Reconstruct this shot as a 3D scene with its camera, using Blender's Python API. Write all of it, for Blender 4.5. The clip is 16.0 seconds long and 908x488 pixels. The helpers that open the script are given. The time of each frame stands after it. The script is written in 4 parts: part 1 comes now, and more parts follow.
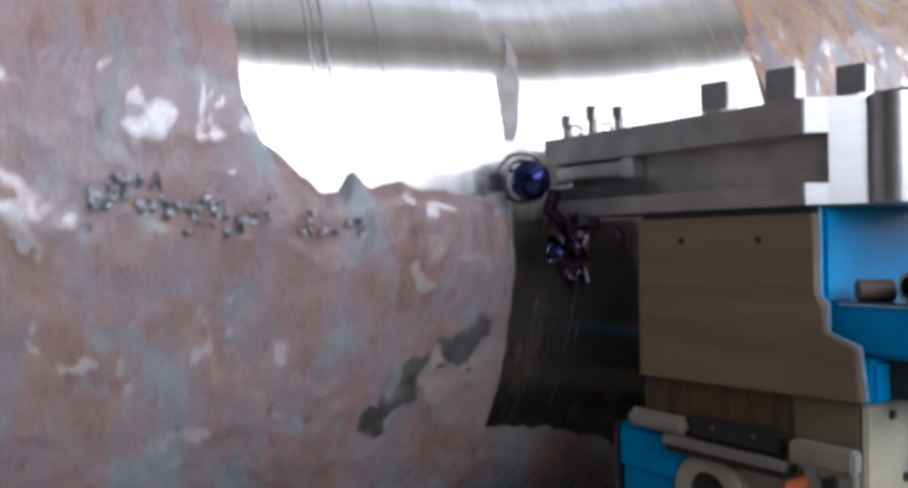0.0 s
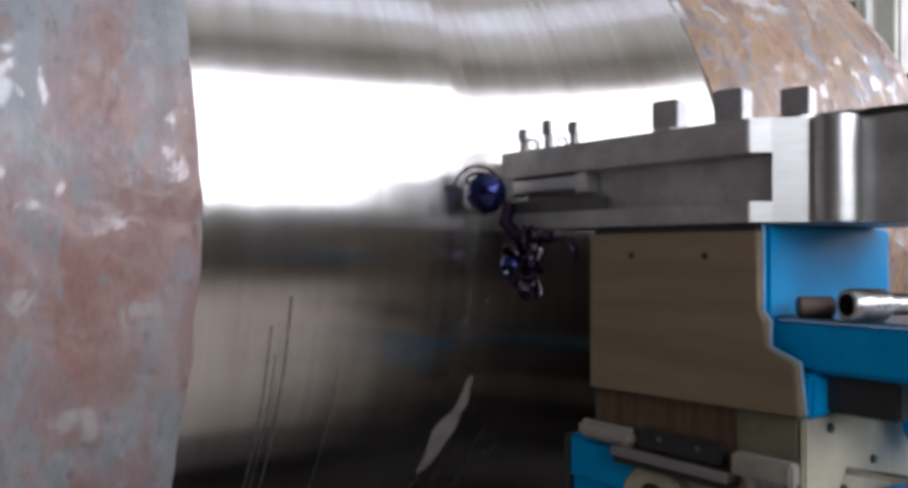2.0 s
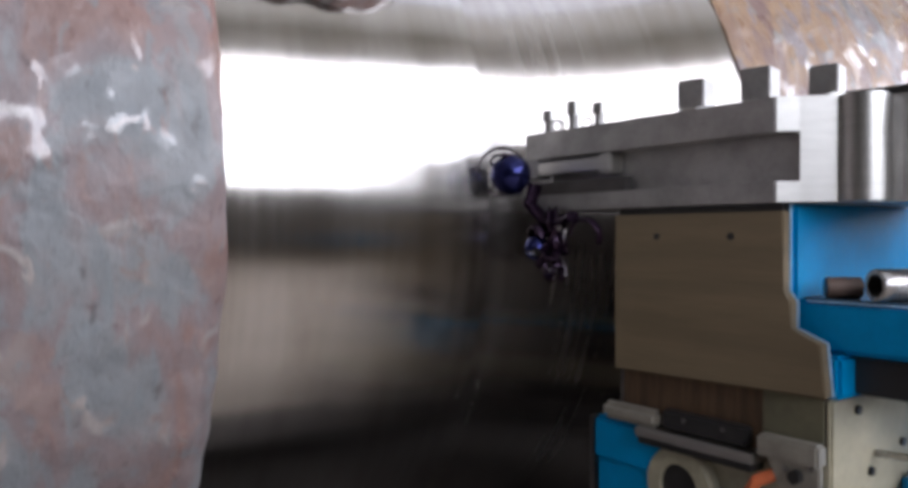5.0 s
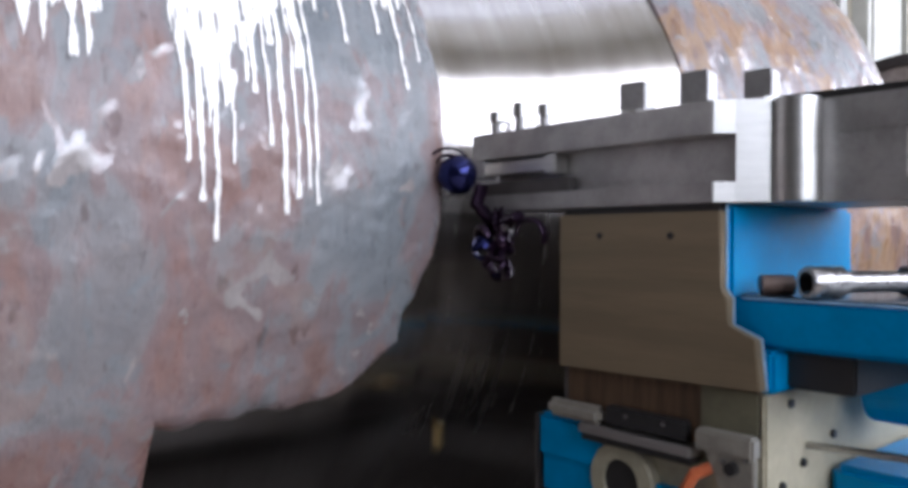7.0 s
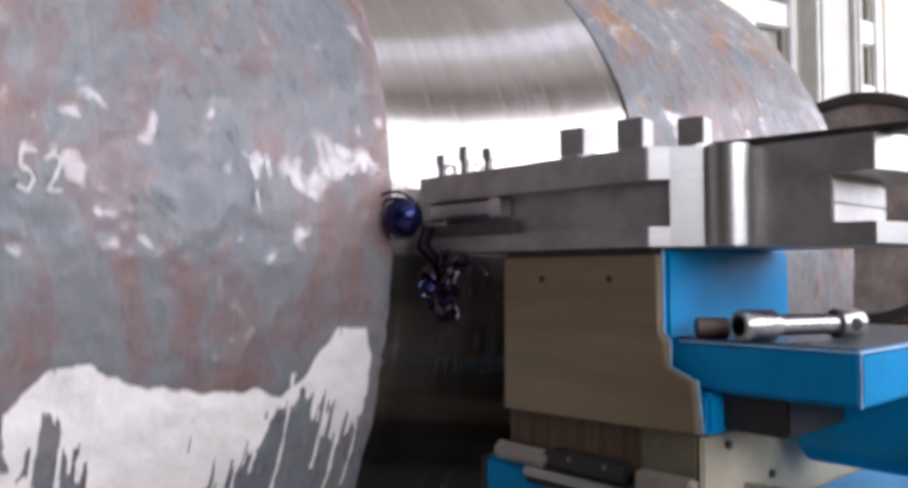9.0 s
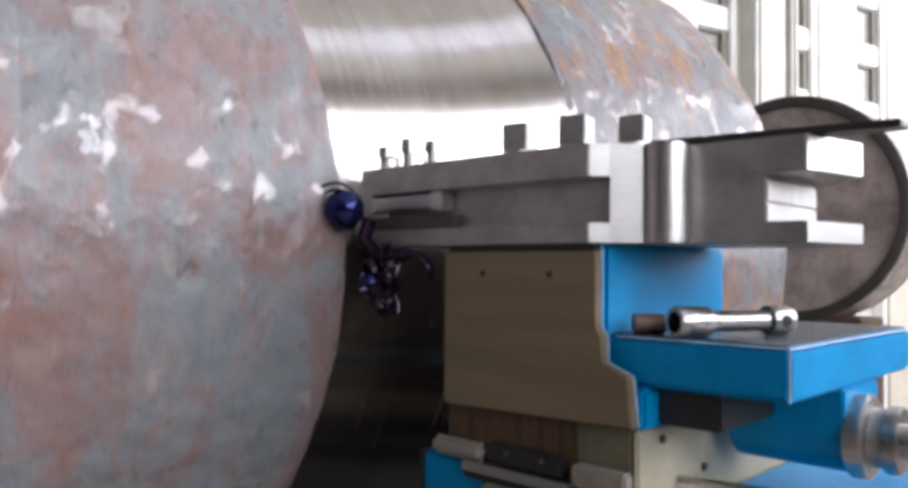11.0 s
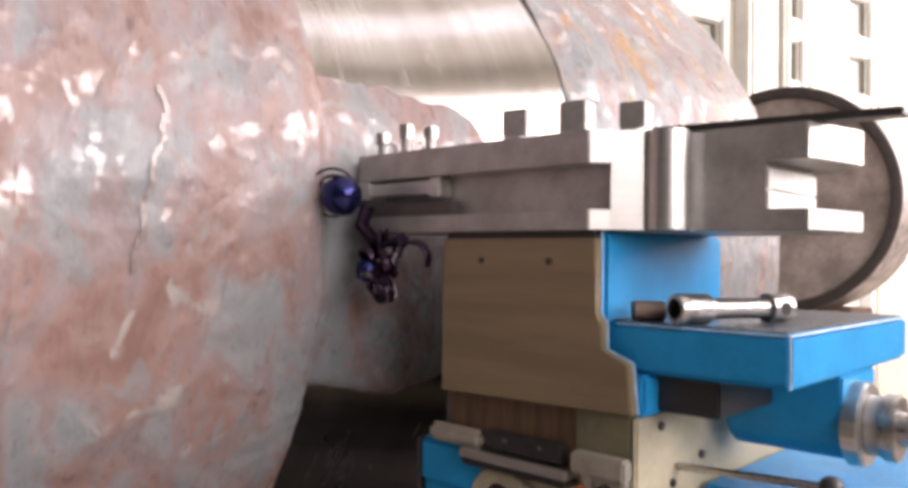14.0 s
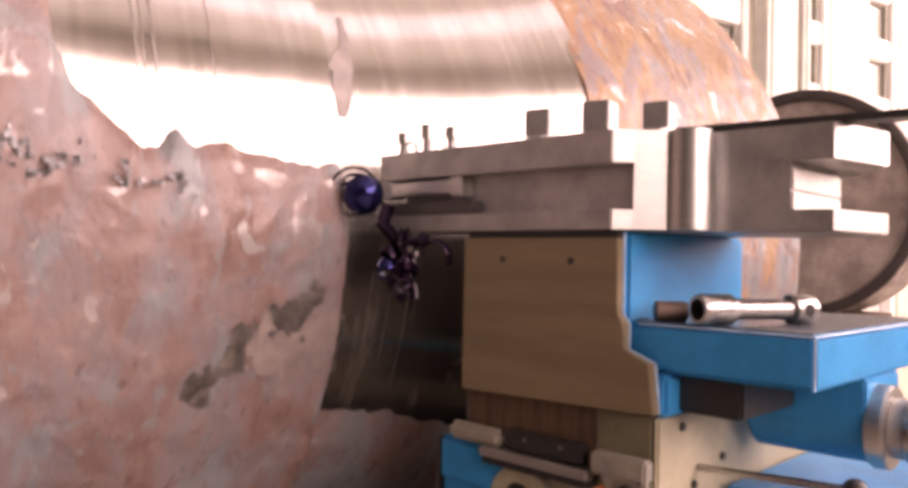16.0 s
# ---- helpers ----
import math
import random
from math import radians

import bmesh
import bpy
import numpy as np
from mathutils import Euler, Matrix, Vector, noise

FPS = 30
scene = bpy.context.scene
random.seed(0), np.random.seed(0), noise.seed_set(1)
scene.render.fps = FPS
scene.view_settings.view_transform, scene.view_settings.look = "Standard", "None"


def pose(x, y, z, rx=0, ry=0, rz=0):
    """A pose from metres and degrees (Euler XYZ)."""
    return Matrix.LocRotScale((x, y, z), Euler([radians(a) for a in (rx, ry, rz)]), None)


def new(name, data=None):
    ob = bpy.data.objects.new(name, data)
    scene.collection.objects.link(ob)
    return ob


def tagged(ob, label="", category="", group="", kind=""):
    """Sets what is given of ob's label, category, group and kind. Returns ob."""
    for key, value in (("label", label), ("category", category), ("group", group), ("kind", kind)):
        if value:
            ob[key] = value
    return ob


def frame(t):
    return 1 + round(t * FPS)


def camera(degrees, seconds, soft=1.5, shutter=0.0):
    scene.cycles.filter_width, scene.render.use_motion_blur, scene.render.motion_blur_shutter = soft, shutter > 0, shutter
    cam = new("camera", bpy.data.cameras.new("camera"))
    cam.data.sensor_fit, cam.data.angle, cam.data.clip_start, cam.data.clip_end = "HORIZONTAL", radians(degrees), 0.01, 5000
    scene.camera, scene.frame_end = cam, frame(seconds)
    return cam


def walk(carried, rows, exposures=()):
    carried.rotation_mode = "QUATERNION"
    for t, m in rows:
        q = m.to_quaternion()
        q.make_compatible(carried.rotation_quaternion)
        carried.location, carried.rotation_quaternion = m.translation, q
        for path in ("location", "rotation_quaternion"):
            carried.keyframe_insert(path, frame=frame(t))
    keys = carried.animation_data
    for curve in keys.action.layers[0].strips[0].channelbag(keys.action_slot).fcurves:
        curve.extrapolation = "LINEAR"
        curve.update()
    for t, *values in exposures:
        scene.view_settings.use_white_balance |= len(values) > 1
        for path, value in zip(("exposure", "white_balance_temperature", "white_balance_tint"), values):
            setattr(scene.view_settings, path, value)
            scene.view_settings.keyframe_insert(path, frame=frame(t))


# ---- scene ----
# World: x along the lathe's axis, y across it and away from the eye, z up.
EYE = 1.5                # height of the lens over the floor
AXIS_Y, AXIS_Z = 2.2, 1.565   # the spindle line
SPEED = 22.2             # degrees of turn in a second

cam = camera(59.64, 16.0, soft=4.0, shutter=0.5)
PATH = [
    (0.0, pose(-0.0318, 0.0438, 1.4990, 89.92, 0.91, -35.64)),
    (0.5, pose(-0.0269, 0.0470, 1.5019, 89.56, 1.29, -35.89)),
    (1.0, pose(-0.0254, 0.0391, 1.5011, 89.27, 1.49, -35.12)),
    (1.5, pose(-0.0204, 0.0304, 1.5015, 90.00, 0.53, -35.96)),
    (2.0, pose(-0.0198, 0.0225, 1.4995, 90.65, -0.14, -38.02)),
    (2.5, pose(-0.0160, 0.0190, 1.5013, 90.21, 0.15, -37.90)),
    (3.0, pose(-0.0156, 0.0165, 1.5007, 89.58, 0.59, -37.32)),
    (3.5, pose(-0.0165, 0.0155, 1.4987, 89.08, 0.40, -36.47)),
    (6.0, pose(-0.0164, 0.0141, 1.4940, 89.65, 0.09, -35.95)),
    (6.5, pose(-0.0137, 0.0101, 1.4882, 90.09, -0.29, -37.17)),
    (7.0, pose(-0.0133, 0.0030, 1.4884, 89.72, -0.06, -39.45)),
    (7.5, pose(0.0004, -0.0083, 1.4934, 89.44, 0.38, -40.05)),
    (8.0, pose(0.0116, -0.0239, 1.4963, 89.92, 0.23, -41.31)),
    (8.5, pose(0.0119, -0.0268, 1.4991, 90.35, 0.63, -41.05)),
    (9.0, pose(0.0140, -0.0305, 1.5068, 92.11, 0.24, -41.77)),
    (9.5, pose(0.0111, -0.0338, 1.5104, 93.56, -0.20, -41.07)),
    (10.0, pose(0.0213, -0.0338, 1.5102, 92.78, -0.53, -44.03)),
    (12.5, pose(0.0260, -0.0174, 1.5004, 91.17, -0.55, -46.19)),
    (13.0, pose(0.0247, -0.0173, 1.4999, 91.32, -0.34, -45.95)),
    (13.5, pose(0.0219, -0.0147, 1.5011, 90.96, -0.45, -46.05)),
    (14.0, pose(0.0194, -0.0129, 1.5011, 90.93, -0.75, -46.49)),
    (14.5, pose(0.0178, -0.0124, 1.5005, 90.87, -0.64, -45.34)),
    (15.0, pose(0.0151, -0.0111, 1.5007, 90.86, -0.91, -45.36)),
    (15.5, pose(0.0124, -0.0101, 1.5004, 91.29, -0.87, -45.66)),
    (16.0, pose(0.0084, -0.0064, 1.4952, 91.07, -1.22, -45.46)),
]
EXPOSURES = [(0.0, -0.24, 5600, 15), (1.0, -0.36, 5700, 15), (3.5, -0.32, 5900, 15), (6.0, -0.18, 5900, 17), (7.0, -0.08, 5650, 16), (9.5, -0.26, 6000, 21), (10.0, -0.24, 6000, 19),
             (12.5, 0.32, 6250, 17), (13.0, 0.42, 6450, 18), (13.5, 0.43, 6550, 19), (14.0, 0.46, 6900, 24), (15.0, 0.52, 7700, 35), (15.5, 0.20, 8100, 48), (16.0, 0.36, 8300, 46)]
walk(cam, PATH, EXPOSURES)

# ---- light ----
world = bpy.data.worlds.new("sky")
scene.world = world
world.use_nodes = True
wn = world.node_tree.nodes
sky = wn.new("ShaderNodeTexSky")
sky.sky_type, sky.sun_disc = "NISHITA", False
sky.sun_elevation, sky.sun_rotation = radians(42), radians(160)
wn["Background"].inputs["Strength"].default_value = 0.12
world.node_tree.links.new(sky.outputs[0], wn["Background"].inputs["Color"])


def window_light(name, x, y, z, rx, rz, w, h, power, colour=(1.0, 0.97, 0.93)):
    """Daylight standing in a window's opening."""
    d = bpy.data.lights.new(name, "AREA")
    d.shape, d.size, d.size_y, d.energy, d.color = "RECTANGLE", w, h, power, colour
    o = new(name, d)
    o.matrix_world = pose(x, y, z, rx, 0, rz)
    return o


# ---- materials ----
def material(name):
    m = bpy.data.materials.new(name)
    m.use_nodes = True
    return m, m.node_tree.nodes, m.node_tree.links, m.node_tree.nodes["Principled BSDF"]


def ramp(n, stops):
    r = n.new("ShaderNodeValToRGB")
    e = r.color_ramp.elements
    e[0].position, e[0].color = stops[0][0], (*stops[0][1], 1)
    e[1].position, e[1].color = stops[-1][0], (*stops[-1][1], 1)
    for p, c in stops[1:-1]:
        k = e.new(p)
        k.color = (*c, 1)
    return r


def coords(n, l, scale=(1, 1, 1), kind="Object"):
    t = n.new("ShaderNodeTexCoord")
    m = n.new("ShaderNodeMapping")
    m.inputs["Scale"].default_value = scale
    l.new(t.outputs[kind], m.inputs["Vector"])
    return m.outputs["Vector"]


def noise_tex(n, l, vec, scale, detail=6, rough=0.6, distort=0.0):
    t = n.new("ShaderNodeTexNoise")
    t.inputs["Scale"].default_value, t.inputs["Detail"].default_value = scale, detail
    t.inputs["Roughness"].default_value, t.inputs["Distortion"].default_value = rough, distort
    l.new(vec, t.inputs["Vector"])
    return t.outputs["Fac"]


def mix(n, l, fac, a, b, kind="MIX"):
    m = n.new("ShaderNodeMix")
    m.data_type, m.blend_type = "RGBA", kind
    for i, v in ((0, fac), (6, a), (7, b)):
        if isinstance(v, (int, float)):
            m.inputs[i].default_value = v
        elif isinstance(v, tuple):
            m.inputs[i].default_value = (*v, 1)
        else:
            l.new(v, m.inputs[i])
    return m.outputs[2]


def bump(n, l, b, height, strength=0.3, dist=0.01):
    k = n.new("ShaderNodeBump")
    k.inputs["Strength"].default_value, k.inputs["Distance"].default_value = strength, dist
    l.new(height, k.inputs["Height"])
    l.new(k.outputs["Normal"], b.inputs["Normal"])


def painted(name, colour, rough=0.4, wear=0.12, scale=9.0, metal=0.0, dark=0.55, bumpy=0.06, stretch=(1, 1, 1)):
    """Paint or metal with two scales of dirt and a fine relief."""
    m, n, l, b = material(name)
    v = coords(n, l, stretch)
    big, fine = noise_tex(n, l, v, scale, 5), noise_tex(n, l, v, scale * 11, 6)
    dirt = ramp(n, [(0.38, (dark, dark, dark)), (0.62, (1, 1, 1))])
    l.new(big, dirt.inputs[0])
    c = mix(n, l, wear * 3, colour, mix(n, l, 1.0, colour, dirt.outputs[0], "MULTIPLY"))
    spots = ramp(n, [(0.35, (0.75, 0.72, 0.7)), (0.6, (1, 1, 1))])
    l.new(fine, spots.inputs[0])
    l.new(mix(n, l, wear * 2, c, mix(n, l, 1.0, c, spots.outputs[0], "MULTIPLY")), b.inputs["Base Color"])
    rr = ramp(n, [(0.3, (rough * 0.75,) * 3), (0.7, (min(1, rough * 1.3),) * 3)])
    l.new(fine, rr.inputs[0])
    l.new(rr.outputs[0], b.inputs["Roughness"])
    b.inputs["Metallic"].default_value = metal
    bump(n, l, b, fine, bumpy, 0.004)
    return m


def machined(name, colour, rough, rings, bands=0.25):
    """Turned steel: fine grooves round the axis, drawn-out streaks and stains."""
    m, n, l, b = material(name)
    v = coords(n, l)
    rings_v = coords(n, l, (rings, 0.6, 0.6))
    g = noise_tex(n, l, rings_v, 1.0, 8, 0.7)
    stain = noise_tex(n, l, coords(n, l, (7, 2.2, 2.2)), 1.0, 5, 0.6, 0.4)
    patch = noise_tex(n, l, v, 3.0, 6, 0.65)
    c1 = ramp(n, [(0.3, tuple(x * (1 - bands) for x in colour)), (0.7, colour)])
    l.new(g, c1.inputs[0])
    c2 = ramp(n, [(0.35, (0.74, 0.71, 0.68)), (0.6, (1, 1, 1))])
    l.new(stain, c2.inputs[0])
    l.new(mix(n, l, 0.7, c1.outputs[0], mix(n, l, 1.0, c1.outputs[0], c2.outputs[0], "MULTIPLY")), b.inputs["Base Color"])
    b.inputs["Metallic"].default_value = 1.0
    rr = ramp(n, [(0.3, (rough * 0.7,) * 3), (0.72, (rough * 1.5,) * 3)])
    l.new(mix(n, l, 0.5, g, patch), rr.inputs[0])
    l.new(rr.outputs[0], b.inputs["Roughness"])
    round_axis = n.new("ShaderNodeTangent")
    round_axis.direction_type, round_axis.axis = "RADIAL", "X"
    l.new(round_axis.outputs[0], b.inputs["Tangent"])
    b.inputs["Anisotropic"].default_value, b.inputs["Anisotropic Rotation"].default_value = 0.88, 0.25
    bump(n, l, b, g, 0.008, 0.002)
    return m


def forged(name, rust=(0.215, 0.148, 0.132), streak=(1.5, 0.8, 0.8), lean=(-0.03, 0.05), rusty=("Y", 0.9, -1.0)):
    """Forging skin: blue-grey scale flaking off mauve rust, with wet glossy patches; rustier on one flank."""
    m, n, l, b = material(name)
    v = coords(n, l)
    drawn = coords(n, l, streak)
    a = noise_tex(n, l, drawn, 5.0, 5, 0.55, 0.6)
    c = noise_tex(n, l, v, 1.7, 3, 0.5)
    flake = noise_tex(n, l, drawn, 11.0, 4, 0.55, 0.9)
    mid = noise_tex(n, l, drawn, 17.0, 4, 0.55)
    scab = noise_tex(n, l, v, 12.0, 3, 0.5, 0.8)
    fine = noise_tex(n, l, v, 75.0, 4, 0.6)
    sep = n.new("ShaderNodeSeparateXYZ")
    l.new(v, sep.inputs[0])
    flank = n.new("ShaderNodeMapRange")
    flank.inputs["From Min"].default_value, flank.inputs["From Max"].default_value = rusty[1:]
    flank.inputs["To Min"].default_value, flank.inputs["To Max"].default_value = lean
    l.new(sep.outputs[rusty[0]], flank.inputs["Value"])
    add = n.new("ShaderNodeMath")
    l.new(a, add.inputs[0]), l.new(flank.outputs[0], add.inputs[1])
    base = ramp(n, [(0.30, (0.162, 0.180, 0.190)), (0.44, (0.195, 0.205, 0.210)), (0.475, (0.205, 0.200, 0.202)), (0.495, (0.200, 0.171, 0.172)),
                    (0.56, (0.207, 0.162, 0.158)), (0.60, rust), (0.74, (0.17, 0.105, 0.09))])
    l.new(add.outputs[0], base.inputs[0])
    tone = ramp(n, [(0.32, (0.84, 0.85, 0.87)), (0.5, (1, 0.98, 0.98)), (0.66, (1.05, 0.93, 0.90))])
    l.new(c, tone.inputs[0])
    col = mix(n, l, 1.0, base.outputs[0], tone.outputs[0], "MULTIPLY")
    # brick-red flakes, and dark pits
    brick = ramp(n, [(0.585, (0, 0, 0)), (0.625, (0.58, 0.58, 0.58))])
    l.new(flake, brick.inputs[0])
    col = mix(n, l, brick.outputs[0], col, rust)
    scale = ramp(n, [(0.36, (0.6, 0.6, 0.6)), (0.41, (0, 0, 0))])
    l.new(flake, scale.inputs[0])
    col = mix(n, l, scale.outputs[0], col, (0.175, 0.195, 0.205))
    pits = ramp(n, [(0.29, (0.55, 0.50, 0.49)), (0.35, (1, 1, 1))])
    l.new(mid, pits.inputs[0])
    col = mix(n, l, 0.8, col, mix(n, l, 1.0, col, pits.outputs[0], "MULTIPLY"))
    pale = ramp(n, [(0.655, (0, 0, 0)), (0.67, (1, 1, 1))])
    l.new(scab, pale.inputs[0])
    col = mix(n, l, pale.outputs[0], col, mix(n, l, mid, (0.20, 0.175, 0.17), (0.33, 0.305, 0.29)))
    speck = ramp(n, [(0.34, (0.88, 0.87, 0.87)), (0.46, (1, 1, 1))])
    l.new(fine, speck.inputs[0])
    l.new(mix(n, l, 1.0, col, speck.outputs[0], "MULTIPLY"), b.inputs["Base Color"])
    rr = ramp(n, [(0.36, (0.50,) * 3), (0.50, (0.40,) * 3), (0.62, (0.24,) * 3)])
    l.new(mid, rr.inputs[0])
    l.new(mix(n, l, pale.outputs[0], rr.outputs[0], (0.14, 0.14, 0.14)), b.inputs["Roughness"])
    b.inputs["Specular IOR Level"].default_value = 0.42
    # oil lies in patches with crisp edges
    wet = ramp(n, [(0.56, (0, 0, 0)), (0.59, (1, 1, 1))])
    l.new(mix(n, l, 0.45, scab, flake), wet.inputs[0])
    l.new(wet.outputs[0], b.inputs["Coat Weight"])
    b.inputs["Coat Roughness"].default_value, b.inputs["Coat IOR"].default_value = 0.14, 1.75
    relief = mix(n, l, 0.5, mid, scab)
    bump(n, l, b, mix(n, l, 0.06, relief, fine), 0.45, 0.024)
    return m


FORGED = forged("forging_skin")
OCHRE_FORGED = forged("ochre_forging_skin", (0.29, 0.185, 0.10), (1.8, 0.8, 0.8), (-0.04, 0.13), ("Z", -0.3, 0.5))
TURNED = machined("turned_steel", (0.59, 0.57, 0.55), 0.20, 50, 0.2)
CUT = machined("fresh_cut_steel", (0.58, 0.555, 0.53), 0.22, 60, 0.2)
DARK_STEEL = painted("dark_steel", (0.42, 0.41, 0.40), 0.40, 0.2, 12, 0.6)
GROUND_STEEL = painted("ground_steel", (0.60, 0.595, 0.57), 0.36, 0.1, 14, 1.0, 0.7, 0.03, (1, 1, 8))
BLUE = painted("blue_enamel", (0.001, 0.255, 0.56), 0.38, 0.12, 10)
BLUE.node_tree.nodes["Principled BSDF"].inputs["Specular IOR Level"].default_value = 0.2
SLOT_STEEL = painted("slot_steel", (0.66, 0.65, 0.62), 0.45, 0.15, 14, 0.25)
TAN = painted("tan_plate", (0.25, 0.197, 0.122), 0.40, 0.15, 5, 0.35, 0.6, 0.05, (1, 0.35, 5))
CREAM = painted("cream_paint", (0.50, 0.47, 0.34), 0.5, 0.22, 7)
BROWN = painted("oily_brown_panel", (0.12, 0.07, 0.036), 0.5, 0.25, 9, 0.0, 0.4, 0.1, (9, 9, 1))
CHROME = painted("chrome", (0.42, 0.41, 0.40), 0.30, 0.08, 20, 1.0, 0.7, 0.03)
DARK_PACK = painted("oily_packing", (0.12, 0.11, 0.105), 0.45, 0.2, 16, 0.4)
# Black oxide parts, and blocks painted as shade below the shelf and way strip.
BLACK = painted("black_oxide_and_shade", (0.025, 0.024, 0.024), 0.4, 0.15, 20)
SWARF = painted("blued_swarf", (0.028, 0.032, 0.13), 0.12, 0.15, 30, 0.85)
PURPLE_SWARF = painted("purple_swarf", (0.03, 0.014, 0.035), 0.2, 0.2, 30, 0.7)
WHITE_PAINT = painted("white_paint", (0.88, 0.86, 0.82), 0.3, 0.08, 16)
WALL = painted("pale_wall", (0.82, 0.80, 0.75), 0.7, 0.12, 1.5)
FLOOR = painted("concrete", (0.46, 0.40, 0.335), 0.6, 0.2, 1.2)
ROOF = painted("roof_sheet", (0.68, 0.68, 0.65), 0.6, 0.1, 1.0)
FRAME = painted("window_frame", (0.55, 0.55, 0.5), 0.5, 0.1, 4)
RUST_DISC = painted("rusty_disc", (0.46, 0.395, 0.365), 0.55, 0.3, 5, 0.0, 0.5, 0.2)
CREAM_WALL = painted("cream_pier", (0.74, 0.70, 0.58), 0.6, 0.1, 2.0)
WHITE_BAND = painted("white_band", (0.85, 0.85, 0.83), 0.5, 0.06, 3.0)
PANE, pn, pl, pb = material("grey_pane")
pb.inputs["Base Color"].default_value, pb.inputs["Roughness"].default_value = (0.36, 0.36, 0.32, 1), 0.12
SLAG = painted("slag", (0.42, 0.43, 0.45), 0.25, 0.3, 40, 0.7, 0.3, 0.4)
SMEAR = painted("oil", (0.34, 0.32, 0.31), 0.3, 0.2, 30, 0.9)
STUB = painted("rusty_stub", (0.15, 0.105, 0.085), 0.5, 0.25, 22, 0.2, 0.5, 0.2)
STAIN = painted("rust_stain", (0.27, 0.24, 0.23), 0.55, 0.2, 20, 0.1)
RUBBER = painted("dark_rim", (0.05, 0.04, 0.038), 0.6, 0.2, 12)
GREY_WALL = painted("grey_wall", (0.20, 0.19, 0.175), 0.7, 0.15, 1.0)
FRAME_DARK = painted("dark_frame", (0.25, 0.24, 0.20), 0.5, 0.15, 6)
OILY_TOP = painted("oily_top", (0.05, 0.075, 0.10), 0.3, 0.25, 14)
OIL_FILM = painted("oil_film", (0.26, 0.215, 0.20), 0.11, 0.2, 24, 0.0, 0.6, 0.2)
OIL_FILM.node_tree.nodes["Principled BSDF"].inputs["Specular IOR Level"].default_value = 1.0
CHALK = painted("chalk", (0.66, 0.66, 0.63), 0.6, 0.15, 40)
BED = painted("oily_bed", (0.075, 0.066, 0.06), 0.45, 0.2, 4)
GROOVE = painted("dark_groove", (0.28, 0.265, 0.255), 0.28, 0.2, 30, 0.9)
BRASS = painted("brass_chip", (0.55, 0.40, 0.16), 0.3, 0.1, 30, 1.0)
OLIVE = painted("olive_cover", (0.17, 0.16, 0.10), 0.5, 0.2, 9)
WORN_BLUE = painted("worn_edge", (0.35, 0.55, 0.75), 0.4, 0.2, 30)
GROUND_PALE = painted("pale_steel", (0.44, 0.42, 0.36), 0.45, 0.2, 14, 0.5)
PALE_FORGED = painted("pale_scale", (0.46, 0.41, 0.37), 0.4, 0.3, 14, 0.2, 0.4, 0.3)
ORANGE = painted("orange_hose", (0.55, 0.13, 0.04), 0.45, 0.15, 14)


# ---- mesh helpers ----
def thing(name, label, category, at=(0, 0, 0), group="", kind=""):
    o = new(name)
    o.location = at
    o.empty_display_size = 0.05
    return tagged(o, label, category, group, kind)


def part(name, bm, mat, parent, label="", smooth=False, at=None):
    me = bpy.data.meshes.new(name)
    bmesh.ops.recalc_face_normals(bm, faces=bm.faces)
    bm.to_mesh(me)
    bm.free()
    me.materials.append(mat)
    if smooth:
        for p in me.polygons:
            p.use_smooth = True
        try:
            me.set_sharp_from_angle(angle=radians(38))
        except AttributeError:
            pass
    o = new(name, me)
    o.parent = parent
    if at:
        o.location = at
    return tagged(o, label)


def box(x0, x1, y0, y1, z0, z1, bevel=0.003, bm=None):
    own = bmesh.new()
    bmesh.ops.create_cube(own, size=1)
    bmesh.ops.scale(own, vec=(x1 - x0, y1 - y0, z1 - z0), verts=own.verts)
    bmesh.ops.translate(own, vec=((x0 + x1) / 2, (y0 + y1) / 2, (z0 + z1) / 2), verts=own.verts)
    if bevel:
        bmesh.ops.bevel(own, geom=own.edges[:], offset=bevel, segments=2, affect="EDGES", clamp_overlap=True)
    return join(bm, own)


def join(bm, own):
    if bm is None:
        return own
    me = bpy.data.meshes.new("tmp")
    own.to_mesh(me)
    own.free()
    bm.from_mesh(me)
    bpy.data.meshes.remove(me)
    return bm


def prism(points, z0, z1, bevel=0.003, bm=None, m=None):
    """A plan outline drawn up from z0 to z1; m turns and moves it."""
    own = bmesh.new()
    low = [own.verts.new((x, y, z0)) for x, y in points]
    high = [own.verts.new((x, y, z1)) for x, y in points]
    own.faces.new(low[::-1])
    own.faces.new(high)
    k = len(points)
    for i in range(k):
        own.faces.new((low[i], low[(i + 1) % k], high[(i + 1) % k], high[i]))
    if bevel:
        bmesh.ops.bevel(own, geom=own.edges[:], offset=bevel, segments=2, affect="EDGES", clamp_overlap=True)
    if m:
        own.transform(m)
    return join(bm, own)


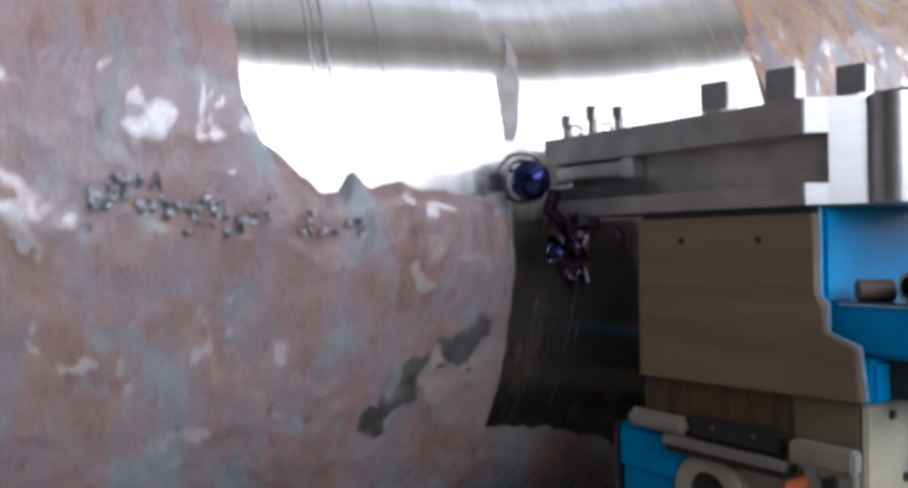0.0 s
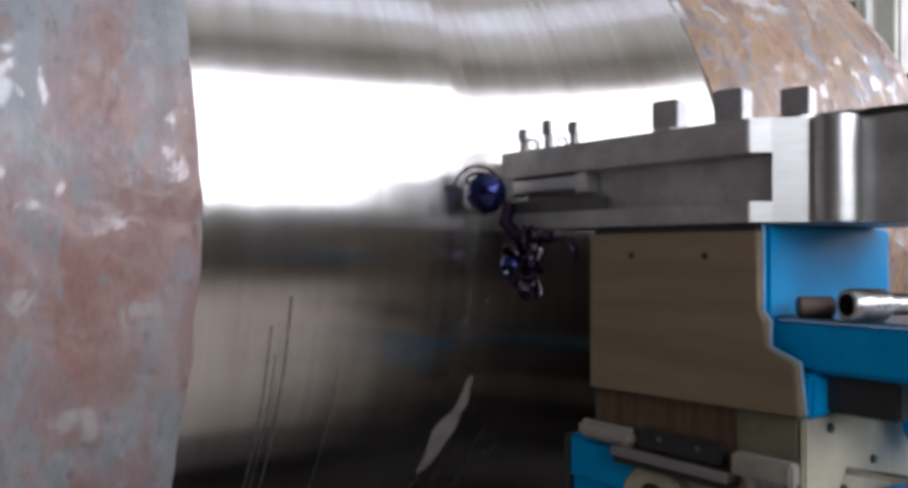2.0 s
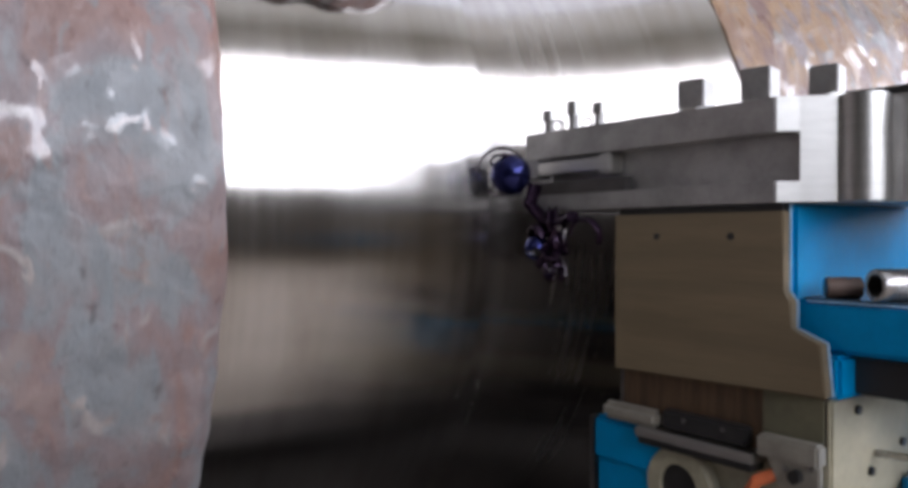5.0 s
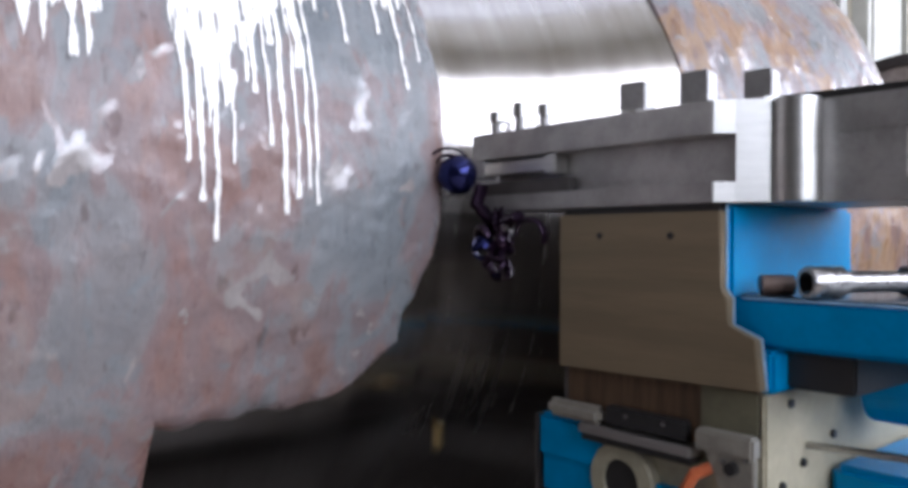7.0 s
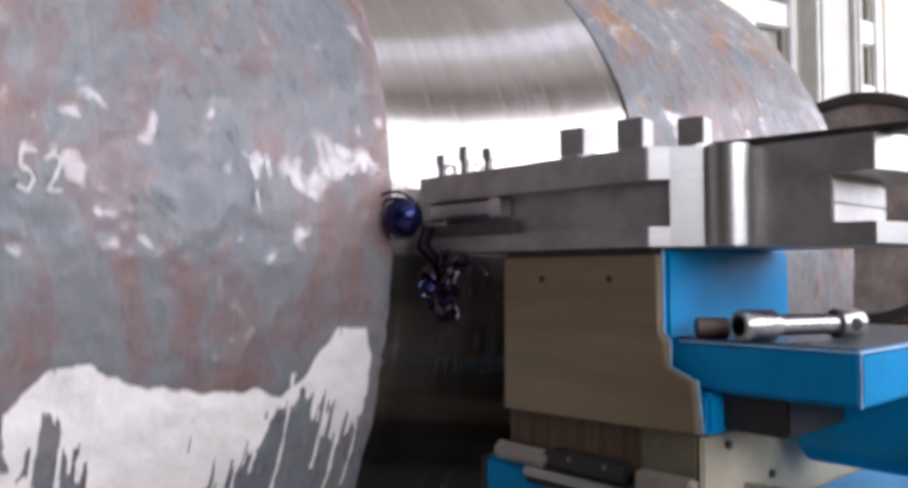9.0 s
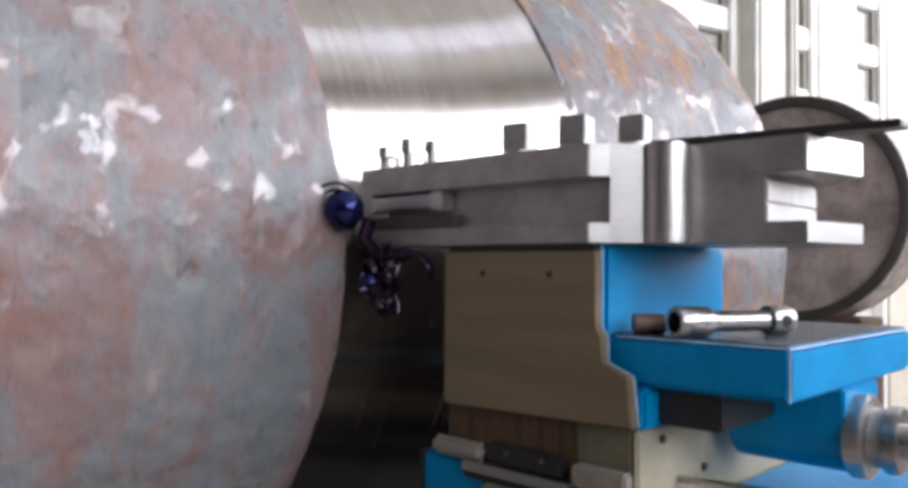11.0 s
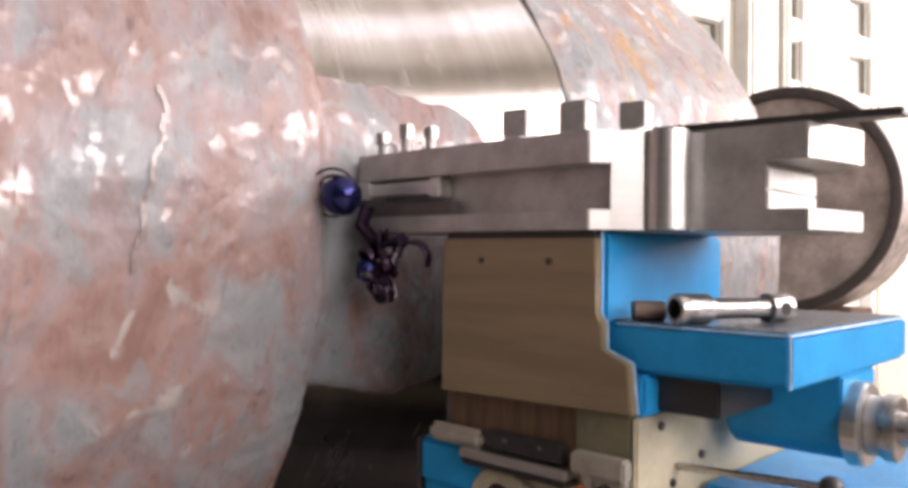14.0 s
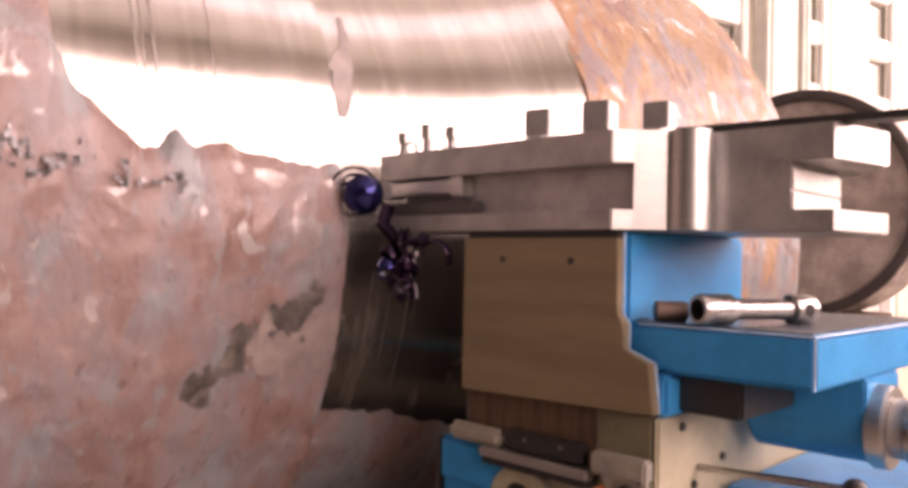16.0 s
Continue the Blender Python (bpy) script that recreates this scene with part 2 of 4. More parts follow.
def rod(p, q, r, sides=20, bevel=0.0, r2=None, bm=None):
    p, q = Vector(p), Vector(q)
    own = bmesh.new()
    bmesh.ops.create_cone(own, cap_ends=True, segments=sides, radius1=r, radius2=r if r2 is None else r2, depth=(q - p).length)
    if bevel:
        bmesh.ops.bevel(own, geom=[e for e in own.edges if abs(e.verts[0].co.z - e.verts[1].co.z) < 1e-6], offset=bevel, segments=2, affect="EDGES")
    own.transform(Matrix.Translation((p + q) / 2) @ (q - p).to_track_quat("Z", "Y").to_matrix().to_4x4())
    return join(bm, own)


def lathe_profile(profile, m=None, sides=32, bm=None):
    """A profile of (radius, height) spun about z."""
    own = bmesh.new()
    rings = []
    for r, z in profile:
        rings.append([own.verts.new((r * math.cos(2 * math.pi * i / sides), r * math.sin(2 * math.pi * i / sides), z)) for i in range(sides)])
    for a, b in zip(rings, rings[1:]):
        for i in range(sides):
            j = (i + 1) % sides
            own.faces.new((a[i], a[j], b[j], b[i]))
    if m:
        own.transform(m)
    return join(bm, own)


def tube(points, r, sides=8, bm=None, flat=1.0):
    """A swept wire through the points; flat squeezes its section."""
    own = bmesh.new()
    pts = [Vector(p) for p in points]
    rings, up = [], Vector((0.3, 0.2, 1)).normalized()
    for i, p in enumerate(pts):
        d = (pts[min(i + 1, len(pts) - 1)] - pts[max(i - 1, 0)]).normalized()
        side = d.cross(up)
        if side.length < 1e-3:
            side = d.cross(Vector((1, 0, 0)))
        side.normalize()
        up = side.cross(d).normalized()
        rings.append([own.verts.new(p + side * (r * math.cos(a)) + up * (r * flat * math.sin(a))) for a in (2 * math.pi * k / sides for k in range(sides))])
    for a, b in zip(rings, rings[1:]):
        for i in range(sides):
            own.faces.new((a[i], a[(i + 1) % sides], b[(i + 1) % sides], b[i]))
    own.faces.new(rings[0][::-1])
    own.faces.new(rings[-1])
    return join(bm, own)


def hexagon(r):
    return [(r * math.cos(math.pi * k / 3), r * math.sin(math.pi * k / 3)) for k in range(6)]


# ---- the hall: it stands at an angle to the lathe ----
HALL = pose(3.0, -4.7, 0, 0, 0, 25)
ROOF_Z, SILL, HEAD = 8.5, 2.1, 7.0


def hbox(x0, x1, y0, y1, z0, z1, bevel=0.0, bm=None):
    """A box in the hall's own directions: x along the window wall, y into the hall."""
    own = box(x0, x1, y0, y1, z0, z1, bevel)
    own.transform(HALL)
    return join(bm, own)


def hall():
    tagged(part("floor", hbox(-26, 24, -1, 26, -0.3, 0), FLOOR, None), "worn brown-grey concrete workshop floor", "floor", kind="structure")
    bays = [(-8.0 + 4.8 * k, -3.5 + 4.8 * k) for k in range(5)]
    bm = hbox(-26, 24, -0.3, 0, 0, SILL)
    tagged(part("wall_south_upper", hbox(-26, 24, -0.3, 0, HEAD + 0.002, ROOF_Z), WALL, None), "pale painted wall above the windows", "wall", kind="structure")
    edges = [-26] + [v for b in bays for v in b] + [24]
    for a, b in zip(edges[::2], edges[1::2]):
        hbox(a, b, -0.3, 0, SILL, HEAD, 0, bm)
    tagged(part("wall_south", bm, GREY_WALL, None), "grey painted workshop wall with long windows", "wall", kind="structure")
    for i, (a, b) in enumerate(bays):
        w = thing("window_%d" % (i + 1), "tall steel-framed workshop window", "window", kind="structure")
        bm = hbox(a, a + 0.06, -0.2, -0.1, SILL, HEAD)
        hbox(b - 0.06, b, -0.2, -0.1, SILL, HEAD, 0, bm)
        for z in (SILL, 4.4, HEAD - 0.06):
            hbox(a + 0.06, b - 0.06, -0.2, -0.1, z, z + 0.06, 0, bm)
        part("window_frame", bm, FRAME, w)
        o = window_light("daylight", 0, 0, 0, 0, 0, b - a - 0.1, HEAD - SILL - 0.1, WINDOW_POWER)
        o.matrix_world = HALL @ pose((a + b) / 2, -0.25, (SILL + HEAD) / 2, 90, 0, 0)
    for name, b in (("wall_north", (-26, 24, 25.7, 26, 0, ROOF_Z)), ("wall_west", (-26.3, -26, -0.3, 26, 0, ROOF_Z)), ("wall_east", (24, 24.3, -0.3, 26, 0, ROOF_Z))):
        tagged(part(name, hbox(*b), GREY_WALL, None), "grey painted workshop wall", "wall", kind="structure")
    # roof with a strip of skylights
    bm = hbox(-26, 24, -0.3, 2.0, ROOF_Z, ROOF_Z + 0.2)
    hbox(-26, 24, 3.3, 26, ROOF_Z, ROOF_Z + 0.2, 0, bm)
    lights = [(-8.0 + 4.8 * k, -3.8 + 4.8 * k) for k in range(5)]
    edges = [-26] + [v for b in lights for v in b] + [24]
    for a, b in zip(edges[::2], edges[1::2]):
        hbox(a, b, 2.0, 3.3, ROOF_Z, ROOF_Z + 0.2, 0, bm)
    tagged(part("ceiling", bm, ROOF, None), "grey sheet roof with a row of skylights", "ceiling", kind="structure")
    for a, b in lights:
        o = window_light("skylight", 0, 0, 0, 0, 0, b - a - 0.1, 1.2, SKY_POWER)
        o.matrix_world = HALL @ pose((a + b) / 2, 2.65, ROOF_Z + 0.12)


WINDOW_POWER, SKY_POWER = 395, 24
hall()


def into(bm, t):
    """Moves a mesh from the place's space into its thing's."""
    bm.transform(Matrix.Translation(-Vector(t.location)))
    return bm


def office_front():
    """The glazed office front beyond the lathe: cream piers, white bands and small panes."""
    m = pose(7.52, 2.94, 0, 0, 0, -14.5)

    def fbox(x0, x1, y0, y1, z0, z1, bevel=0.0, bm=None):
        own = box(x0, x1, y0, y1, z0, z1, bevel)
        own.transform(m)
        return join(bm, own)

    wall = tagged(part("wall_office", fbox(-3.2, 5.0, 0.12, 0.4, 0, ROOF_Z - 0.02), WALL, None), "pale cream office front with white window bands", "wall", kind="structure")
    for i in range(-2, 4):
        x = 1.17 * i
        part("pier", fbox(x + 0.53, x + 1.10, -0.02, 0.118, 0, 8.0, 0.01), CREAM_WALL, wall)
        part("jamb", fbox(x + 0.442, x + 0.528, 0.0, 0.118, 0, 8.0, 0.008), WHITE_BAND, wall)
        part("jamb", fbox(x + 1.102, x + 1.18, 0.0, 0.118, 0, 8.0, 0.008), WHITE_BAND, wall)
        for k in range(7):
            z = 2.04 + 0.61 * k
            band = part("window", fbox(x + 0.012, x + 0.438, 0.03, 0.118, z + 0.395, z + 0.605, 0.006), WHITE_BAND, wall)
            fr = fbox(x + 0.014, x + 0.035, 0.05, 0.09, z, z + 0.39)
            fbox(x + 0.375, x + 0.436, 0.05, 0.09, z, z + 0.39, 0, fr)
            fbox(x + 0.035, x + 0.375, 0.05, 0.09, z + 0.365, z + 0.39, 0, fr)
            fbox(x + 0.035, x + 0.375, 0.05, 0.09, z, z + 0.02, 0, fr)
            part("window_frame", fr, FRAME_DARK, band)
            part("pane", fbox(x + 0.035, x + 0.375, 0.095, 0.105, z + 0.02, z + 0.365), PANE, band)
    col = thing("steel_column", "tall grey ribbed steel building column", "column", (7.9, 3.2, 0))
    part("web", into(fbox(-0.52, -0.14, -0.14, -0.022, 0, ROOF_Z - 0.01, 0.01), col), FRAME, col)
    for x0, x1 in ((-0.63, -0.58), (-0.56, -0.53), (-0.13, -0.09), (-0.07, -0.02)):
        part("flange", into(fbox(x0, x1, -0.18, -0.022, 0, ROOF_Z - 0.01, 0.008), col), FRAME, col)
    for z in (1.0, 5.6):
        part("tie_plate", into(fbox(-0.529, -0.131, -0.17, -0.141, z, z + 0.2, 0.004), col), FRAME, col)


office_front()


# ---- the workpiece ----
R_SKIN, R_OLD, R_NEW = 1.0, 0.957, 0.93
rotor = thing("rotor_forging", "huge rust-brown and blue-grey forged steel rotor, partly turned bright", "workpiece", (0, AXIS_Y, AXIS_Z))


def rough(x, a, amp=1.0):
    """Relief of the forging's skin at the place x along and the angle a round it."""
    v = Vector((x * 3.0, 3.0 * math.cos(a), 3.0 * math.sin(a)))
    big = noise.fractal(v, 1.0, 2.0, 3) * 0.009
    w = Vector((x * 16, 16 * math.cos(a), 16 * math.sin(a)))
    return amp * (big + noise.fractal(w, 0.9, 2.1, 3) * 0.0032)


def on_drum(x, r, a):
    """Angle 0 faces the eye's side, 90 degrees is on top, at the start of the clip."""
    return (x, -r * math.cos(a), r * math.sin(a))


def drum_sheet(fx, fr, a0, a1, nx, na, closed=False):
    """A sheet of nx by na cells: fx(u, a) along the axis, fr(u, x, a) the radius."""
    bm = bmesh.new()
    rows = []
    for j in range(na if closed else na + 1):
        a = a0 + (a1 - a0) * j / na
        row = []
        for i in range(nx + 1):
            u = i / nx
            x = fx(u, a)
            row.append(bm.verts.new(on_drum(x, fr(u, x, a), a)))
        rows.append(row)
    pairs = list(zip(rows, rows[1:])) + ([(rows[-1], rows[0])] if closed else [])
    for p, q in pairs:
        for i in range(nx):
            bm.faces.new((p[i], p[i + 1], q[i + 1], q[i]))
    return bm


TAU = 2 * math.pi
EDGE_L = 0.416


def left_edge(a):
    return EDGE_L + 0.010 * noise.noise(Vector((math.cos(a) * 4, math.sin(a) * 4, 3.3))) + 0.004 * noise.noise(Vector((math.cos(a) * 19, math.sin(a) * 19, 1.3)))


def spaced(u, x0, x1, nx, close):
    """The last cell of the sheet turns down into the step."""
    k = 1 - 1.0 / nx
    return x1 if u >= k else x0 + (x1 - x0) * (u / k)


NXL = 110
bm = drum_sheet(lambda u, a: spaced(u, -1.0, left_edge(a), NXL, 1),
                lambda u, x, a: 0.88 if u > 1 - 0.5 / NXL else R_SKIN + rough(x, a) - 0.012 * max(0, 1 - (left_edge(a) - x) / 0.03) ** 2,
                0, TAU, NXL, 520, True)
part("forged_body", bm, FORGED, rotor, "rough forged skin mottled blue-grey and rust red", True)

# turned bands
bm = drum_sheet(lambda u, a: 0.38 + 0.59 * u, lambda u, x, a: R_OLD if u < 0.995 else R_NEW - 0.02, 0, TAU, 60, 256, True)
part("turned_band", bm, TURNED, rotor, "bright turned steel band with fine grooves", True)


def finish_radius(x):
    """The finished band, a shallow cone up to the shoulder."""
    return R_NEW + 0.15 * max(0, (x - 1.0) / 0.68) ** 1.4


bm = drum_sheet(lambda u, a: 0.962 + 0.745 * u, lambda u, x, a: finish_radius(x), 0, TAU, 40, 256, True)
part("finished_band", bm, CUT, rotor, "freshly cut steel band", True)

# the uncut crust that still covers part of the band
LEAD, TRAIL = radians(132.5), radians(360.2)


def crust_right(a):
    d = math.degrees(a) - 132.5
    x = float(np.interp(d, [0, 2.5, 7, 10, 13, 18, 26], [0.70, 0.79, 0.872, 0.872, 0.905, 0.945, 0.965]))
    x += float(np.interp(d, [60, 75, 85, 98, 112, 122, 135, 145], [0.0, 0.004, 0.018, 0.030, 0.030, 0.008, -0.008, -0.008]))
    return x + 0.005 * noise.noise(Vector((a * 7, 0, 5))) + (0.010 * noise.noise(Vector((a * 26, 2, 5))) if d < 30 else 0)


def crust_end(x):
    nub = 0.024 * math.exp(-((x - 0.615) / 0.019) ** 2)
    return (TRAIL + 0.016 * noise.noise(Vector((x * 9, 4, 1))) + 0.012 * noise.noise(Vector((x * 33, 4, 1))) + nub
            + radians(float(np.interp(x, [0.36, 0.43, 0.45, 0.485, 0.52, 0.56, 0.66, 0.96], [10.5, 9.5, 6.5, 5.0, 2.5, 1.0, 2.0, 1.2]))))


def crust():
    bm = bmesh.new()
    na, nx = 520, 72
    rows = []
    for j in range(-1, na + 2):
        t = min(max(j, 0), na) / na
        row = []
        for i in range(nx + 2):
            k = min(i, nx) / nx
            a = LEAD + (TRAIL - LEAD) * t
            x0 = EDGE_L - 0.03
            x = x0 + (crust_right(a) - x0) * k
            a = LEAD + 0.016 * noise.noise(Vector((x * 14, 7, 1))) + (crust_end(x) - LEAD) * t
            r = R_SKIN - 0.004 + rough(x, a)
            r -= 0.014 * max(0, 1 - (1 - k) * (crust_right(a) - x0) / 0.03) ** 2
            edge = min(t, 1 - t) * (TRAIL - LEAD)
            r -= 0.014 * max(0, 1 - edge / 0.04) ** 2 + 0.016 * max(0, 1 - (1 - t) * (TRAIL - LEAD) / 0.14)
            if j < 0 or j > na or i > nx:
                r = R_NEW - 0.03
            row.append(bm.verts.new(on_drum(x, r, a)))
        rows.append(row)
    for p, q in zip(rows, rows[1:]):
        for i in range(nx + 1):
            bm.faces.new((p[i], p[i + 1], q[i + 1], q[i]))
    return bm


part("uncut_crust", crust(), FORGED, rotor, "uncut rough crust with a torn edge", True)

# a tongue of uncut skin that lies over the finished band


def tongue():
    bm = bmesh.new()
    na, nx, rows = 90, 70, []
    for j in range(-1, na + 2):
        t = min(max(j, 0), na) / na
        row = []
        for i in range(nx + 2):
            k = min(i, nx) / nx
            x = 0.94 + 0.50 * k + 0.006 * noise.noise(Vector((t * 14, 3, 3)))
            lo = float(np.interp(k, [0, 0.18, 0.36, 0.55, 0.75, 0.9, 1], [290.5, 289.8, 288.7, 288.0, 290.5, 295, 303])) + 0.8 * noise.noise(Vector((x * 25, 1, 1)))
            hi = float(np.interp(k, [0, 0.12, 0.3, 0.55, 0.75, 0.9, 1], [335.5, 335.5, 335.5, 334.5, 333, 330, 321])) + 1.0 * noise.noise(Vector((x * 20, 5, 1)))
            a = radians(lo + (hi - lo) * t)
            r = 0.944 + 0.5 * rough(x, a) + (finish_radius(x) - R_NEW) + 0.042 * max(0, 1 - k / 0.12) ** 1.5
            r -= 0.012 * max(0, 1 - t * 42 / 1.0) ** 2 + 0.012 * max(0, 1 - (1 - k) * 0.6 / 0.03) ** 2
            r -= 0.030 * max(0, 1 - (1 - t) * 42 / 11.0) ** 1.3
            if j < 0 or j > na or i > nx:
                r = finish_radius(x) - 0.02
            row.append(bm.verts.new(on_drum(x, r, a)))
        rows.append(row)
    for p, q in zip(rows, rows[1:]):
        for i in range(nx + 1):
            bm.faces.new((p[i], p[i + 1], q[i + 1], q[i]))
    return bm


part("uncut_tongue", tongue(), FORGED, rotor, "tongue of uncut rough skin", True)

# right-hand rough body, widening away from the band


def shoulder_edge(a):
    return 1.68 + 0.008 * noise.noise(Vector((math.cos(a) * 6, math.sin(a) * 6, 9)))


def shoulder_skin(x, a):
    return 1.084 + 0.11 * min(1, max(0, (x - 1.68) / 0.9)) ** 0.8 + rough(x, a)


bm = drum_sheet(lambda u, a: spaced(1 - u, 2.68, shoulder_edge(a), 60, 1),
                lambda u, x, a: 0.9 if u < 0.5 / 60 else shoulder_skin(x, a)
                - 0.012 * max(0, 1 - (2.68 - x) / 0.04) ** 2, 0, TAU, 60, 420, True)
part("forged_shoulder", bm, OCHRE_FORGED, rotor, "rough forged shoulder beyond the turned band", True)


def ring_steps(steps, sides=128):
    """Rings of (x, radius) joined round the axis."""
    bm = bmesh.new()
    rows = [[bm.verts.new(on_drum(x, r, TAU * k / sides)) for k in range(sides)] for x, r in steps]
    for p, q in zip(rows, rows[1:]):
        for i in range(sides):
            bm.faces.new((p[i], p[(i + 1) % sides], q[(i + 1) % sides], q[i]))
    return bm


part("shaft_end", ring_steps([(2.66, 1.18), (2.68, 1.17), (2.69, 0.52), (2.71, 0.47), (4.2, 0.47), (4.22, 0.45), (4.22, 0.01)]), TURNED, rotor, "turned steel shaft end", True)
part("tail_shaft", ring_steps([(-0.98, 1.0), (-1.0, 0.98), (-1.01, 0.5), (-2.6, 0.5), (-2.6, 0.01)]), TURNED, rotor, "turned steel shaft end", True)


# a dull rusty stain that hangs over the band's step
def band_radius(x, a):
    return R_OLD if x < 0.97 else finish_radius(x)


def stain_at(x, d):
    lo = float(np.interp(d, [8.5, 10, 13, 16, 19, 24], [0.985, 0.966, 0.960, 0.985, 1.022, 1.040]))
    hi = float(np.interp(d, [8.5, 10, 16, 20, 24], [1.005, 1.020, 1.045, 1.053, 1.055]))
    return lo < x + 0.006 * noise.noise(Vector((x * 30, d * 0.5, 2))) < hi


# scored rings on the turned band
for x, w, d0, d1 in ((0.560, 0.004, 6, 33), (0.573, 0.003, 8, 30), (0.592, 0.005, 5, 36), (0.70, 0.003, 8, 28)):
    bm = drum_sheet(lambda u, a: x - w / 2 + w * u, lambda u, xx, a: R_OLD + 0.0006, radians(d0), radians(d1), 1, 60)
    part("scored_ring", bm, GROOVE, rotor, "dark scored ring", True)


# white paint that ran over the skin
PAINT = [(0.29, 185, 180), (0.345, 188.5, 183), (0.40, 188.8, 178), (0.43, 187.4, 168), (0.465, 186.5, 161), (0.51, 185.8, 162), (0.545, 185.3, 169), (0.60, 185, 174),
         (0.66, 184.6, 175), (0.705, 184.3, 178), (0.73, 183.6, 182.0), (0.785, 185.5, 183.8), (0.805, 188.5, 181), (0.845, 190.5, 178), (0.90, 190.5, 177), (0.925, 187, 180.5)]
RUNS = [(0.445, 182, 158, 5), (0.468, 170, 154.5, 4), (0.49, 170, 151, 5), (0.585, 177, 160, 4), (0.61, 178, 153.5, 6), (0.634, 177, 155, 4), (0.655, 176, 156, 4),
        (0.672, 176, 154.5, 4), (0.55, 172, 166, 5), (0.755, 186, 172, 4), (0.875, 180, 167.5, 4), (0.915, 180, 171, 3), (0.835, 179, 174, 4), (0.70, 181, 175, 4),
        (0.52, 170, 158, 3), (0.562, 174, 165, 6), (0.597, 176, 170, 8), (0.645, 177, 168, 7),
        (0.33, 186, 172, 5), (0.31, 180, 170, 6), (0.37, 183, 175, 4), (0.285, 178, 166, 7)]


def painted_at(x, d):
    j = 0.006 * noise.noise(Vector((x * 22, d * 0.35, 2))) + 0.003 * noise.noise(Vector((x * 70, d * 0.9, 4)))
    for rx, hi, lo, w in RUNS:
        wob = 0.004 * noise.noise(Vector((d * 0.22, rx * 50, 1)))
        wide = 0.001 * w * (0.75 + 0.5 * noise.noise(Vector((d * 0.5, rx * 31, 8)))) * (1.25 if d < lo + 0.8 else 1.0)
        if lo < d < hi and abs(x - rx - wob) < wide:
            return True
    if 0.16 < x + 2 * j < 0.335 and 168 + 7 * noise.noise(Vector((x * 32, 1, 17))) < d < 181 - 40 * abs(x - 0.27) + 3 * noise.noise(Vector((x * 50, 1, 9))):
        if noise.noise(Vector((x * 80, d * 0.12, 31))) > -0.55 + 0.10 * max(0, 175 - d):
            return True
    xs = [p[0] for p in PAINT]
    if not xs[0] < x + j < xs[-1]:
        return False
    hi = float(np.interp(x + j, xs, [p[1] for p in PAINT])) + 0.8 * noise.noise(Vector((x * 30, 9, 3)))
    lo = float(np.interp(x + j, xs, [p[2] for p in PAINT])) + 3.4 * noise.noise(Vector((x * 27, 3, 3)))
    if not lo < d < hi:
        return False
    thin = (hi - d) / max(hi - lo, 0.1)
    drag = noise.noise(Vector((x * 150, d * 0.07, 16)))
    return noise.noise(Vector((x * 95, d * 0.30, 6))) + 0.8 * drag > -1.05 + 1.05 * thin ** 1.5 + 0.35 * max(0, 1 - thin / 0.12)


def skin(x, a):
    return R_SKIN + rough(x, a) - (0.004 if x > EDGE_L else 0)


def paint_sheet(test, x0, x1, d0, d1, dx, dd, lift, base=skin, lumps=0.0):
    bm = bmesh.new()
    made = {}

    def vert(i, k):
        if (i, k) not in made:
            x, a = x0 + i * dx, radians(d0 + k * dd)
            made[i, k] = bm.verts.new(on_drum(x, base(x, a) + lift + lumps * noise.noise(Vector((x * 90, a * 90, 4))), a))
        return made[i, k]

    for i in range(int((x1 - x0) / dx)):
        for k in range(int((d1 - d0) / dd)):
            if test(x0 + (i + 0.5) * dx, d0 + (k + 0.5) * dd):
                bm.faces.new((vert(i, k), vert(i + 1, k), vert(i + 1, k + 1), vert(i, k + 1)))
    return bm


part("white_paint_run", paint_sheet(painted_at, 0.15, 0.95, 150, 193, 0.0022, 0.14, 0.0022), WHITE_PAINT, rotor, "splashed white paint with long runs", True)


# grey slag along the cut and dark oil smears
def slag_at(x, d):
    line = 359.6 - 7 * (x - 0.3) + 1.0 * noise.noise(Vector((x * 14, 1, 1)))
    return 0.19 < x < 0.62 and noise.noise(Vector((x * 55, d * 0.95, 3))) > (-0.15 if x < 0.42 else 0.0) + 0.6 * abs(d - line) / (2.4 if x < 0.4 else 1.7)


def smear_at(x, d):
    line = 339.0 + (x - 0.69) * 37
    return 0.64 < x < 0.90 and noise.noise(Vector((x * 17, d * 0.30, 21))) + 0.45 * noise.noise(Vector((x * 55, d * 0.9, 8))) > -0.30 + 0.50 * abs(d - line) / 2.4


def film_at(x, d):
    r = math.hypot((x - 0.85) / 0.125, (d - 342.0) / 5.5)
    return x < 0.945 and noise.noise(Vector((x * 22, d * 0.38, 13))) > -0.62 + 0.95 * r * r


def strokes(lines, width):
    """A test for chalk lines of (place, degrees), with their width in metres."""
    def test(x, d):
        p = Vector((x, d * 0.01745))
        for line in lines:
            for a, b in zip(line, line[1:]):
                u, v = Vector((a[0], a[1] * 0.01745)), Vector((b[0], b[1] * 0.01745))
                k = max(0, min(1, (p - u).dot(v - u) / max((v - u).length_squared, 1e-9)))
                if (p - u - (v - u) * k).length < width * (0.7 + 0.6 * noise.noise(Vector((x * 120, d * 2, 1)))):
                    return True
        return False
    return test


